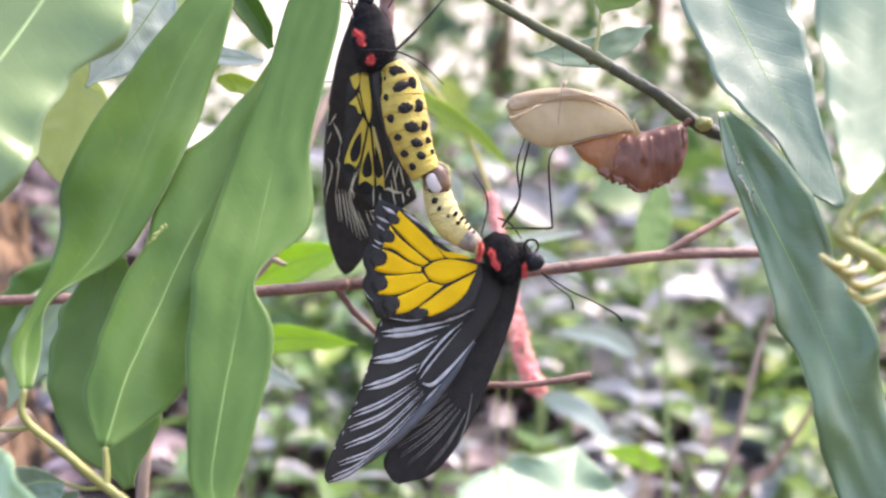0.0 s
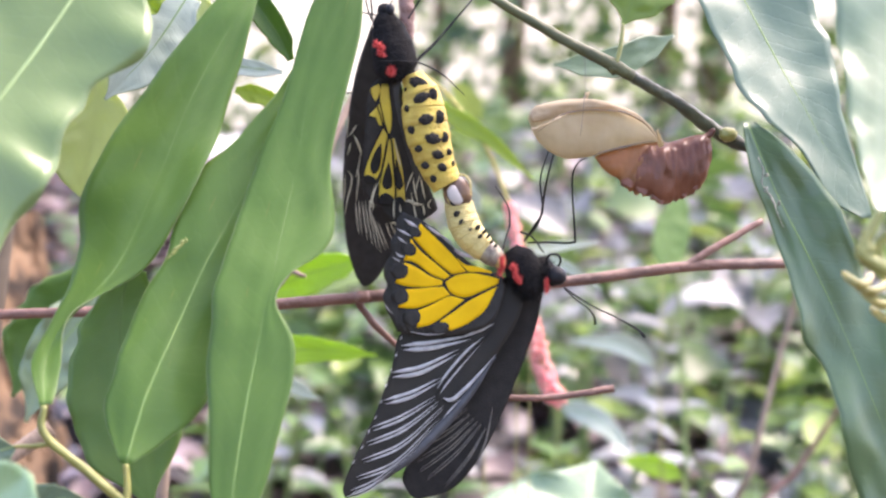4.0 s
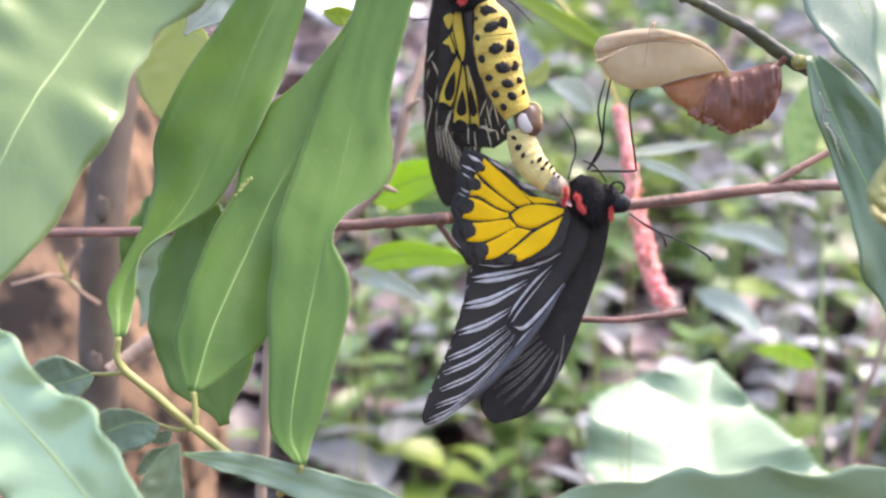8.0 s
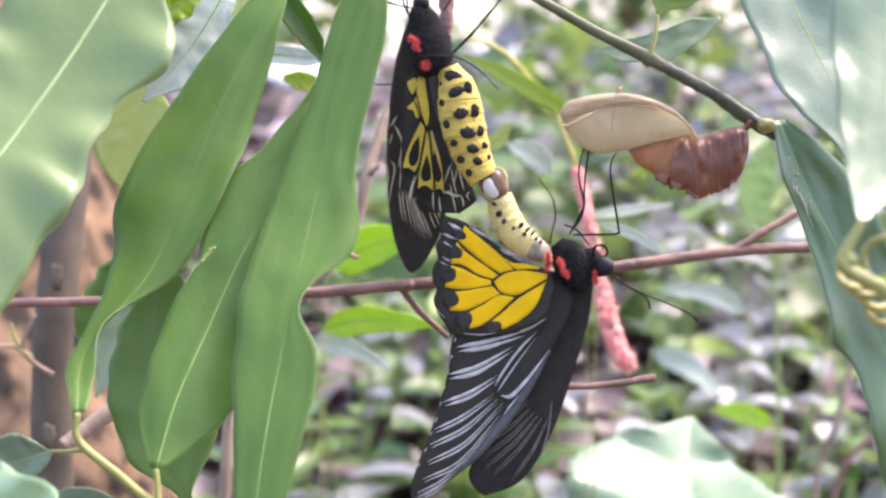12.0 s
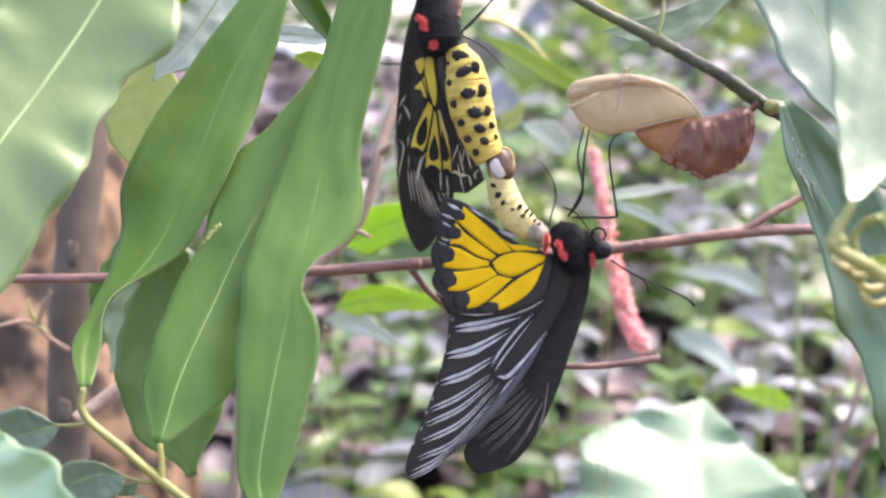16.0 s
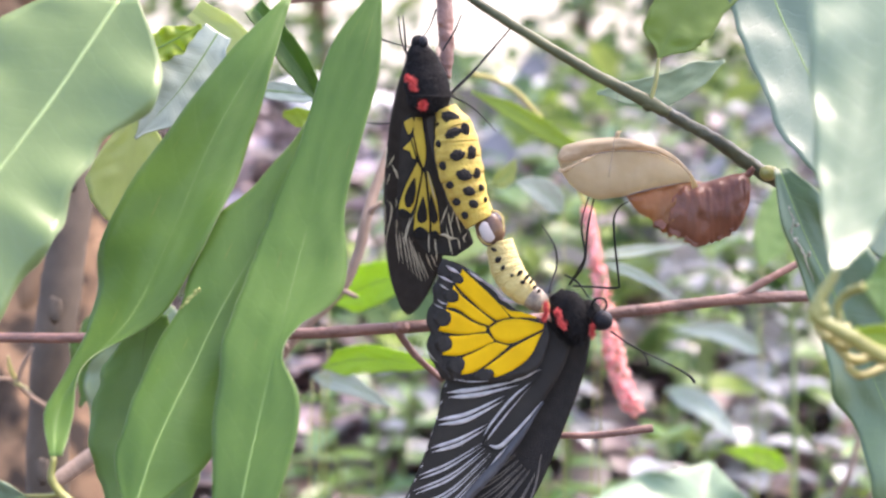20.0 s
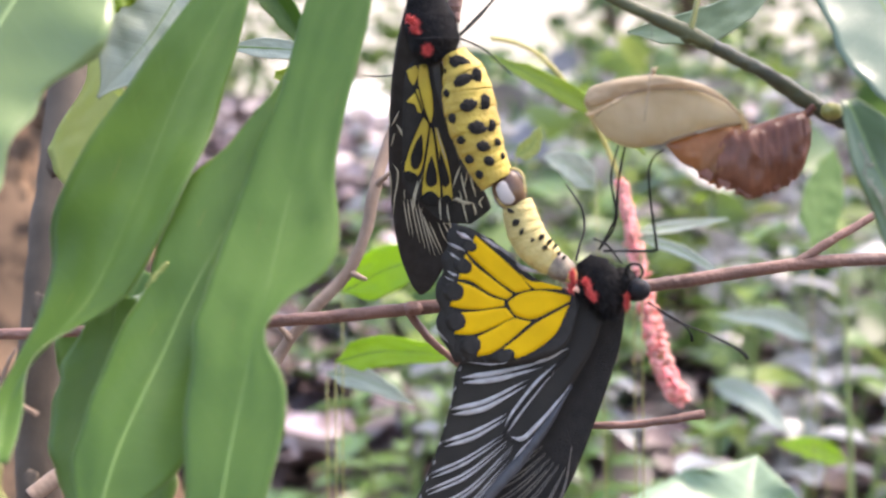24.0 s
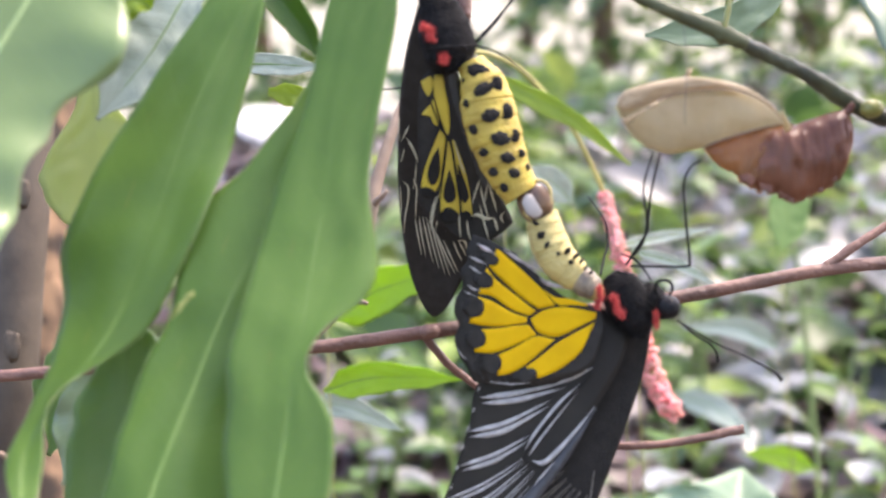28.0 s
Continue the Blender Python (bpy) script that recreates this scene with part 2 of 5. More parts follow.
FOLD = material("dark_grey_fold_scales", (0.034, 0.034, 0.033), 0.42, (0.022, 0.022, 0.021), scale=300, bump=0.2, bump_scale=2500)
SILVER = material("pale_streak_scales", (0.43, 0.415, 0.385), 0.6, (0.30, 0.29, 0.27), scale=500, bump=0.2, bump_scale=2500)
GREY_SHEEN = material("grey_wing_scales", (0.05, 0.052, 0.054), 0.45, (0.028, 0.029, 0.03), scale=300, bump=0.2, bump_scale=2500)
FINE_CREAM = material("thin_line_scales", (0.50, 0.46, 0.33), 0.55, (0.38, 0.35, 0.25), scale=400)
FAINT = material("faint_streak_scales", (0.135, 0.12, 0.09), 0.6, (0.07, 0.066, 0.055), scale=500)
CREAM = material("cream_streak_scales", (0.52, 0.48, 0.33), 0.55, (0.42, 0.38, 0.25), scale=400)
RED = material("red_fur", (0.60, 0.085, 0.065), 0.8, (0.40, 0.035, 0.03), scale=500, bump=0.5, bump_scale=2000)
EYE_MAT = material("compound_eye", (0.008, 0.008, 0.009), 0.45, bump=0.3, bump_scale=3500, spec=0.2)
HORN = material("black_horn", (0.01, 0.01, 0.01), 0.6, spec=0.15)
CLASPER = material("brown_clasper", (0.14, 0.075, 0.03), 0.35, (0.06, 0.03, 0.014), scale=200)
CLASPER_W = material("white_clasper_plate", (0.46, 0.41, 0.35), 0.4)
SHELL = material("dry_shell_beige", (0.58, 0.50, 0.32), 0.34, (0.44, 0.36, 0.21), scale=70, bump=0.6, bump_scale=200, through_light=0.6)
SHELL_B = material("dry_shell_brown", (0.58, 0.47, 0.29), 0.42, (0.40, 0.29, 0.16), scale=130, bump=0.5, bump_scale=300, through_light=0.45)
SHELL_R = material("shell_red_brown", (0.31, 0.125, 0.062), 0.3, (0.15, 0.055, 0.032), scale=60, bump=0.8, bump_scale=220, through_light=0.42)
SHELL_O = material("shell_brown", (0.44, 0.21, 0.075), 0.3, (0.22, 0.09, 0.038), scale=60, bump=0.6, bump_scale=240, through_light=0.55)
TAIL_HORN = material("tail_horn", (0.30, 0.25, 0.16), 0.5, (0.14, 0.11, 0.08), scale=400, bump=0.4, bump_scale=1200)
SILK = material("silk", (0.12, 0.10, 0.08), 0.6)
PINK = material("catkin_pink", (0.90, 0.46, 0.39), 0.7, (0.80, 0.30, 0.25), scale=120, spread=0.25, islands=True, through_light=0.25)
CATKIN_STEM = material("catkin_stem", (0.42, 0.36, 0.10), 0.6)
BUD = material("bud_yellow", (0.30, 0.25, 0.06), 0.5, (0.21, 0.19, 0.05), scale=150, bump=0.3)
GROUND = material("leaf_litter_soil", (0.10, 0.068, 0.05), 0.9, (0.05, 0.034, 0.025), scale=9, bump=1.0, bump_scale=40, coords="Object")
BG_LEAF = material("undergrowth_leaf", (0.115, 0.185, 0.04), 0.35, (0.07, 0.12, 0.03), scale=15, spread=0.55, islands=True, through_light=0.35)
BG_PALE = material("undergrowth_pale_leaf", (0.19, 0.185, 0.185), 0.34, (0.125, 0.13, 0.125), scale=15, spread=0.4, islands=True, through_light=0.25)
LITTER_PALE = material("bleached_fallen_leaf", (0.36, 0.30, 0.30), 0.36, (0.22, 0.165, 0.165), scale=25, spread=0.35, islands=True)
LITTER = material("fallen_leaf", (0.12, 0.082, 0.07), 0.45, (0.05, 0.034, 0.03), scale=25, spread=0.55, islands=True)

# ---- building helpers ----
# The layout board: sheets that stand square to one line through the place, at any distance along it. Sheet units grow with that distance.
BOARD = pose(0.0068, -0.3853, 1.0201, -10.88, 0, 0.96)
FOCAL = 2413.0


def at(x, y, d):
    return BOARD @ Vector(((x - 784) * d / FOCAL, d, (441 - y) * d / FOCAL))


INVERSE = {}


def thing(name, x, y, d, label, category, group="", kind=""):
    """An Empty at a sheet place, square to the board, that parents the parts of one thing."""
    ob = new(name)
    ob.empty_display_size = 0.01
    m = BOARD.to_3x3().to_4x4()
    m.translation = at(x, y, d)
    ob.matrix_basis = m
    INVERSE[ob.name] = m.inverted()
    return tagged(ob, label, category, group, kind)


def inside(root, x, y, d):
    return INVERSE[root.name] @ at(x, y, d)


HOLDER = {}


def part(name, bm, mat, parent, label="", smooth=True):
    """Links a bmesh as one mesh under a thing, or under the part of it that holds such pieces."""
    if parent:
        parent = HOLDER.get((parent.name, name), parent)
    me = bpy.data.meshes.new(name)
    bmesh.ops.recalc_face_normals(bm, faces=bm.faces)
    bm.to_mesh(me)
    bm.free()
    if smooth:
        me.polygons.foreach_set("use_smooth", [True] * len(me.polygons))
    me.materials.append(mat)
    ob = new(name, me)
    ob.parent = parent
    return tagged(ob, label)


def spline(points, n):
    """n + 1 points along a smooth curve through the given ones."""
    p = [Vector(q) for q in points]
    p = [p[0] * 2 - p[1]] + p + [p[-1] * 2 - p[-2]]
    out = []
    for k in range(n + 1):
        s = k / n * (len(p) - 3)
        i = min(int(s), len(p) - 4)
        t = s - i
        a, b, c, d = p[i : i + 4]
        out.append(0.5 * ((2 * b) + (c - a) * t + (2 * a - 5 * b + 4 * c - d) * t * t + (3 * b - a - 3 * c + d) * t ** 3))
    return out


def values(table, s):
    """A smooth value at s in 0..1 of an even table."""
    k = s * (len(table) - 1)
    i = min(int(k), len(table) - 2)
    t = k - i
    t = t * t * (3 - 2 * t)
    return table[i] * (1 - t) + table[i + 1] * t


def tube(points, radii, n=24, sides=8, bm=None, rough=0.0, flat=1.0):
    """A round stem along a curve with the radii of an even table."""
    bm = bm or bmesh.new()
    path = spline(points, n)
    rings = []
    side = None
    for k, p in enumerate(path):
        way = (path[min(k + 1, n)] - path[max(k - 1, 0)]).normalized()
        if side is None:
            side = way.orthogonal().normalized()
            if flat != 1.0:
                side = way.cross(Vector((0, 1, 0))).normalized()
        side = (side - way * side.dot(way)).normalized()
        up = way.cross(side)
        r = values(radii, k / n)
        ring = []
        for j in range(sides):
            a = j / sides * math.tau
            rr = r * (1 + rough * noise.noise(Vector((k * 0.45, math.cos(a) * 1.5, math.sin(a) * 1.5))))
            ring.append(bm.verts.new(p + side * math.cos(a) * rr + up * math.sin(a) * rr * flat))
        rings.append(ring)
    for a, b in zip(rings, rings[1:]):
        for j in range(sides):
            bm.faces.new((a[j], a[(j + 1) % sides], b[(j + 1) % sides], b[j]))
    bm.faces.new(rings[0][::-1])
    bm.faces.new(rings[-1])
    return bm


def blob(centre, rx, ry, rz, rough=0.0, level=3, bm=None, scale=9.0, turn=0.0):
    """A rounded, uneven body."""
    bm = bm or bmesh.new()
    made = bmesh.ops.create_icosphere(bm, subdivisions=level, radius=1)["verts"]
    c, s = math.cos(radians(turn)), math.sin(radians(turn))
    for v in made:
        k = 1 + rough * noise.noise(v.co * scale)
        x, y, z = v.co.x * rx * k, v.co.y * ry * k, v.co.z * rz * k
        v.co = Vector(centre) + Vector((x * c - z * s, y, x * s + z * c))
    return bm


def ruled(a, b, n=24, m=8, thick=0.00015, lift=None, bm=None):
    """A thin plate between two curves; lift bends it along y."""
    bm = bm or bmesh.new()
    first, last = spline(a, n), spline(b, n)
    sheets = []
    for back in (0, 1):
        rows = []
        for p, q in zip(first, last):
            row = []
            for j in range(m + 1):
                v = p.lerp(q, j / m)
                if lift:
                    v = v + Vector((0, lift(v), 0))
                row.append(bm.verts.new(v + Vector((0, thick * back, 0))))
            rows.append(row)
        sheets.append(rows)
    for rows in sheets:
        for r, s in zip(rows, rows[1:]):
            for j in range(m):
                bm.faces.new((r[j], r[j + 1], s[j + 1], s[j]))
    f, k = sheets
    for i in range(n):
        bm.faces.new((f[i][0], f[i + 1][0], k[i + 1][0], k[i][0]))
        bm.faces.new((f[i][m], f[i + 1][m], k[i + 1][m], k[i][m]))
    for j in range(m):
        bm.faces.new((f[0][j], f[0][j + 1], k[0][j + 1], k[0][j]))
        bm.faces.new((f[n][j], f[n][j + 1], k[n][j + 1], k[n][j]))
    return bm


def leaf(mid, left, right, mat, label, seed=0, wave=0.0, waves=5.0, fold=0.15, rim=True, name="leaf", rib=1.0, petiole=None, stalk=1.0, teeth=0.0, twist=0.0, group="", kind="", outline=None, uneven=0.10, rib_mat=None):
    """A leaf along a midrib of sheet places (x, y, d), with half-widths to its left and right (below and above, if it lies flat) in sheet units.
    outline: instead of half-widths, sheet points along the left and the right margin, from base to tip.
    wave: how far the margin rolls to and fro, fold: how far the halves bend towards the viewer, both in half-widths."""
    root = thing(name, *mid[0], label, "leaf", group, kind)
    n, m = 56, 8
    path = spline([inside(root, *p) for p in mid], n)
    bm = bmesh.new()
    uv = bm.loops.layers.uv.new("UVMap")
    rows, coords = [], {}
    edges = ([], [])
    margins = None
    if outline:
        margins = [spline([inside(root, x, y, mid[round(i * (len(mid) - 1) / (len(o) - 1))][2]) for i, (x, y) in enumerate(o)], n) for o in outline]
    whole = (path[-1] - path[0]).normalized().cross(Vector((0, 1, 0)))
    turned = -1 if (whole.x < 0 if abs(whole.x) > 0.3 else whole.z < 0) else 1
    for k in range(n + 1):
        s = k / n
        way = (path[min(k + 1, n)] - path[max(k - 1, 0)]).normalized()
        side = way.cross(Vector((0, 1, 0))).normalized() * turned
        face = side.cross(way).normalized()
        if face.y > 0:
            face = -face
        unit = mid[min(int(s * len(mid)), len(mid) - 1)][2] / FOCAL
        angle = radians(twist) * (s - 0.5)
        side, face = side * math.cos(angle) + face * math.sin(angle), face * math.cos(angle) - side * math.sin(angle)
        row = []
        for j in range(-m, m + 1):
            f = j / m
            table = left if f < 0 else right
            w = values(table, s) * unit if not margins else (margins[0 if f < 0 else 1][k] - path[k]).length
            grain = 1 + 0.08 * noise.noise(Vector((s * 13, 3.1 * (f > 0), seed))) + teeth * abs(f) ** 6 * (0.5 - abs((s * 26) % 1 - 0.5)) * 2
            roll = wave * w * abs(f) ** 1.6 * math.sin(s * waves * math.tau + seed * 1.7 + (1.1 if f > 0 else 0))
            bend = fold * w * abs(f) ** 1.5
            ripple = uneven * min(1.0, abs(f) * 3) * w * noise.noise(Vector((s * 8, f * 2, seed + 7.3)))
            if margins:
                flat_place = path[k].lerp(margins[0 if f < 0 else 1][k], abs(f) * grain)
            else:
                flat_place = path[k] + side * f * w * grain
            v = bm.verts.new(flat_place + face * (bend + roll + ripple))
            coords[v] = (s, f)
            row.append(v)
        rows.append(row)
        edges[0].append(row[0].co.copy())
        edges[1].append(row[-1].co.copy())
    for r, q in zip(rows, rows[1:]):
        for j in range(2 * m):
            fc = bm.faces.new((r[j], r[j + 1], q[j + 1], q[j]))
            for lp in fc.loops:
                lp[uv].uv = coords[lp.vert]
    blade = part("blade", bm, mat, root)
    thickness = blade.modifiers.new("thickness", "SOLIDIFY")
    thickness.thickness, thickness.offset = 0.0003, 0.0
    unit = mid[0][2] / FOCAL
    if rib:
        front = [p + Vector((0, -0.0001, 0)) for p in path]
        part("midrib", tube(front, [2.0 * unit * rib, 1.7 * unit * rib, 1.3 * unit * rib, 0.5 * unit * rib], n, 8, flat=0.35), rib_mat or MIDRIB, root)
    if rim:
        for e in edges:
            part("margin", tube(e, [0.8 * unit, 0.9 * unit, 0.9 * unit, 0.8 * unit], n, 4), RIM, root)
    if petiole:
        part("petiole", tube([inside(root, *p) for p in petiole] + [path[0]], [4.5 * unit * stalk, 4.0 * unit * stalk, 3.2 * unit * stalk], 14, 8), STEM_GREEN, root)
    return root


def stem(name, points, radii, mat, label, category="branch", n=40, sides=10, rough=0.25, piece="stem"):
    """A woody stem along sheet places, radii in sheet units at its first place's distance."""
    root = thing(name, *points[0], label, category)
    unit = points[0][2] / FOCAL
    part(piece, tube([inside(root, *p) for p in points], [r * unit for r in radii], n, sides, rough=rough), mat, root)
    return root

# ---- ground, trunk and undergrowth ----
def ground_height(x, y):
    return 0.40 + 0.12 * min(2.2, max(0.0, y - 0.4)) - 0.13 * min(40.0, max(0.0, y - 6.0)) + 0.03 * noise.noise(Vector((x * 1.3, y * 1.3, 0)))


bm = bmesh.new()
span = [-60, -25, -10, -7, -5, -4, -3, -2.2, -1.6, -1.2, -0.8, -0.4, 0, 0.4, 0.8, 1.2, 1.6, 2.2, 2.6, 3, 4, 5, 6, 7, 8, 10, 14, 25, 47, 60]
grid = [[bm.verts.new((x, y, ground_height(x, y))) for x in span] for y in span]
for r, q in zip(grid, grid[1:]):
    for j in range(len(span) - 1):
        bm.faces.new((r[j], r[j + 1], q[j + 1], q[j]))
ground = part("ground", bm, GROUND, None)
tagged(ground, "brown soil with damp leaf litter", "ground", kind="structure")


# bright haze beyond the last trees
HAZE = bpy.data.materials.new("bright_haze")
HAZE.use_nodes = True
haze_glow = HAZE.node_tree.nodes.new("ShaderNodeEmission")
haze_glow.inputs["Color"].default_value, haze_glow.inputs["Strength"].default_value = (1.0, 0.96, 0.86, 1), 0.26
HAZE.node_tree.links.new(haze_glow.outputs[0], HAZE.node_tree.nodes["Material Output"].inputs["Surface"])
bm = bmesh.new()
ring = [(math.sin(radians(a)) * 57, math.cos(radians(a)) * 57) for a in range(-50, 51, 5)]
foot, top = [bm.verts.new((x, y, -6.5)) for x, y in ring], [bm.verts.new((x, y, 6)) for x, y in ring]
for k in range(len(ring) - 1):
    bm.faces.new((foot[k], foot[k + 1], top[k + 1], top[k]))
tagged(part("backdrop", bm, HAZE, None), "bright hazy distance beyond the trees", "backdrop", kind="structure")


# ---- hanging leaves of the near plant ----
def deep(points, near, far):
    """Sheet points with distances running evenly from near to far."""
    return [(x, y, near + (far - near) * i / (len(points) - 1)) for i, (x, y) in enumerate(points)]


leaf(deep([(178, 716), (180, 650), (212, 578), (303, 471), (364, 337), (431, 168), (512, 13), (552, -75)], 0.316, 0.355), 0, 0, LEAF, "long wavy dark green leaf with a pale midrib", seed=1, wave=0.10, waves=3.2, fold=-0.05,
     outline=([(171, 718), (157, 640), (188, 580), (234, 475), (246, 350), (343, 168), (450, 25), (545, -75)], [(192, 714), (206, 650), (226, 556), (352, 470), (442, 312), (488, 195), (530, 45), (560, -75)]))
broad = leaf(deep([(315, 815), (345, 710), (378, 630), (410, 560), (450, 470), (500, 375), (555, 270), (600, 180), (630, 80)], 0.316, 0.352), 0, 0, LEAF, "broad glossy green leaf with yellow blemish", seed=2, wave=0.05, waves=2.5, fold=-0.08,
     outline=([(304, 812), (279, 720), (304, 634), (335, 545), (384, 452), (421, 330), (510, 240), (590, 141), (623, 67)], [(323, 815), (400, 762), (450, 705), (480, 600), (520, 500), (570, 400), (600, 290), (620, 190), (636, 90)]))
leaf(deep([(512, 946), (491, 882), (508, 750), (527, 650), (546, 560), (560, 500), (572, 440), (590, 360), (607, 285), (628, 160), (675, 10), (715, -95)], 0.306, 0.345), 0, 0, LEAF, "long lobed green leaf with a wavy margin", seed=3, wave=0.06, waves=2.6, fold=-0.05,
     outline=([(500, 944), (455, 880), (452, 770), (450, 650), (455, 560), (470, 490), (490, 430), (515, 355), (540, 280), (588, 160), (630, 10), (705, -95)], [(520, 946), (536, 882), (576, 745), (599, 620), (565, 538), (590, 488), (646, 448), (674, 370), (662, 285), (692, 165), (719, 30), (720, -95)]))
leaf([(330, 470, 0.350), (318, 560, 0.350), (325, 700, 0.347), (368, 873, 0.343)],
     [10, 40, 72, 92, 82, 10], [30, 60, 80, 105, 85, 10], LEAF_BACK, "green leaf hanging behind other leaves", seed=4, wave=0.05, fold=0.05)
leaf([(345, 470, 0.500), (262, 560, 0.498), (206, 690, 0.496)], [30, 52, 46, 3], [30, 50, 46, 3], LEAF_SHINE, "pale underside of a curled leaf", seed=5, wave=0.1, rim=False)
leaf([(310, 425, 0.508), (250, 530, 0.508), (185, 645, 0.506)], [20, 64, 66, 3], [20, 60, 55, 3], LEAF, "shaded deep green leaf", seed=6)
leaf(deep([(268, -70), (225, 0), (165, 95), (110, 174), (66, 235), (29, 286), (-20, 375), (-110, 570)], 0.326, 0.300), 0, 0, LEAF_GLOSS, "broad sunlit glossy leaf with a pale midrib", seed=7, rib=1.9, rib_mat=MIDRIB_PALE, uneven=0.04, wave=0.045, waves=6.5, fold=0.06,
     outline=([(200, -80), (95, -50), (30, 30), (-20, 90), (-60, 160), (-90, 250), (-110, 340), (-160, 560)], [(300, -80), (346, 40), (336, 120), (262, 166), (220, 225), (190, 300), (163, 366), (102, 448), (55, 530), (-60, 645)]))
leaf(deep([(283, 60), (285, 140), (285, 200), (278, 260), (264, 332)], 0.395, 0.395), 0, 0, LEAF_YELLOW, "yellow-green leaf showing its underside", seed=8, rim=False, rib=0.3,
     outline=([(260, 60), (262, 138), (225, 205), (206, 250), (228, 300), (261, 331)], [(310, 60), (312, 138), (340, 185), (330, 250), (300, 300), (267, 332)]))
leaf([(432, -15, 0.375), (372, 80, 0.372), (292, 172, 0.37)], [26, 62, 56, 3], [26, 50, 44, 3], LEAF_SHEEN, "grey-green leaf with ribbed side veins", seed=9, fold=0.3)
leaf([(495, -60, 0.362), (538, -8, 0.362), (563, 26, 0.362), (588, 61, 0.363), (606, 98, 0.364)], [18, 22, 23, 20, 6], [18, 22, 23, 18, 6], LEAF, "narrow curled green leaf seen from its edge", seed=10, fold=0.6, rim=False)
leaf([(385, -55, 0.40), (455, 2, 0.40), (502, 38, 0.40)], [20, 30, 28, 4], [20, 30, 26, 4], LEAF_YELLOW, "yellow-green leaf lit from behind", seed=26, rim=False, rib=0.4)
leaf([(536, 128, 0.44), (577, 136, 0.44), (622, 152, 0.44)], [6, 18, 16, 3], [6, 16, 14, 3], LEAF_LIMEY, "small lime green leaf behind the hanging leaves", seed=27, rim=False, rib=0.4)
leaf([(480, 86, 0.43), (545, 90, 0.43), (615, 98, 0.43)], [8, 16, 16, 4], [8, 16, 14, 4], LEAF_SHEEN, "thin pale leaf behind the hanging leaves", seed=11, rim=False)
leaf([(258, 54, 0.362), (328, 15, 0.362), (405, -26, 0.362)], [10, 24, 26, 4], [10, 24, 28, 4], LEAF_LIMEY, "crinkled bright green leaf against the light", seed=12, rim=False, wave=0.35, waves=6.0, uneven=0.3)
leaf(deep([(240, 1165), (202, 1114), (125, 1013), (47, 919), (-35, 832), (-97, 755), (-150, 700)], 0.272, 0.292), 0, 0, LEAF_GLEAM, "large shiny leaf with bright highlights", seed=13, uneven=0.07, wave=0.10, waves=6.0, fold=0.12, rib=2.6, rib_mat=MIDRIB_PALE,
     outline=([(236, 1168), (90, 1130), (0, 1040), (-90, 950), (-160, 850), (-180, 760), (-152, 702)], [(250, 1160), (275, 1092), (231, 1012), (211, 974), (172, 917), (153, 864), (120, 833), (69, 815), (32, 785), (7, 728), (-65, 700), (-148, 699)]))
leaf(deep([(131, 784), (65, 803), (10, 818)], 0.318, 0.318), 0, 0, LEAF_GREY, "small round grey-green leaf", seed=14, rib_mat=MIDRIB_PALE, fold=0.2, petiole=[(195, 780, 0.316), (162, 784, 0.317)],
     outline=([(128, 782), (96, 761), (65, 751), (24, 770), (9, 812)], [(135, 787), (121, 812), (92, 834), (48, 842), (11, 822)]))
leaf(deep([(251, 874), (209, 871), (168, 884), (126, 903)], 0.318, 0.318), 0, 0, LEAF_GREY, "small oval grey-green leaf", seed=15, rib_mat=MIDRIB_PALE, fold=0.25, petiole=[(318, 880, 0.316), (285, 884, 0.317)],
     outline=([(250, 872), (219, 854), (190, 846), (147, 853), (124, 898)], [(252, 876), (245, 898), (214, 919), (165, 926), (128, 908)]))
leaf(deep([(268, 913), (240, 935), (213, 966)], 0.321, 0.321), 0, 0, LEAF_SHINE, "small pale leaf low on the stem", seed=19, rim=False, rib=0.6, outline=([(267, 912), (231, 924), (209, 961)], [(270, 914), (252, 940), (219, 968)]))
leaf(deep([(275, 886), (258, 895), (240, 905)], 0.322, 0.322), 0, 0, LEAF_SHINE, "tiny pale leaf bud low on the stem", seed=28, rim=False, rib=0.4, outline=([(272, 884), (250, 888), (234, 902)], [(276, 890), (268, 908), (238, 909)]))
leaf(deep([(255, 1060), (262, 1000), (275, 945), (288, 908)], 0.316, 0.316), 0, 0, LEAF_SHINE, "pointed pale green leaf low on the stem", seed=18, fold=0.2, rib=0.7,
     outline=([(225, 1060), (219, 1009), (226, 968), (271, 914), (287, 907)], [(298, 1060), (299, 1008), (292, 940), (290, 908)]))
leaf([(292, 928, 0.31), (375, 940, 0.31), (446, 956, 0.309), (540, 986, 0.307), (640, 1014, 0.305), (740, 1050, 0.303)], [3, 20, 26, 34, 36, 10], [3, 18, 24, 30, 34, 10], LEAF_LOW, "grey-green leaf lying nearly flat", seed=16, wave=0.15, fold=0.1)
leaf(deep([(930, 1030), (1130, 1025), (1340, 1010), (1560, 1005), (1720, 1020)], 0.30, 0.29), 0, 0, LEAF_LOW, "broad grey-green leaf near the ground plants", seed=17, wave=0.05, waves=4.0, fold=0.3, rib_mat=MIDRIB_PALE,
     outline=([(932, 1028), (999, 983), (1060, 966), (1131, 965), (1171, 950), (1212, 937), (1262, 948), (1303, 945), (1343, 932), (1383, 940), (1444, 946), (1494, 932), (1562, 934), (1640, 950), (1719, 1018)], [(932, 1034), (1060, 1080), (1250, 1090), (1450, 1085), (1600, 1080), (1719, 1024)]))
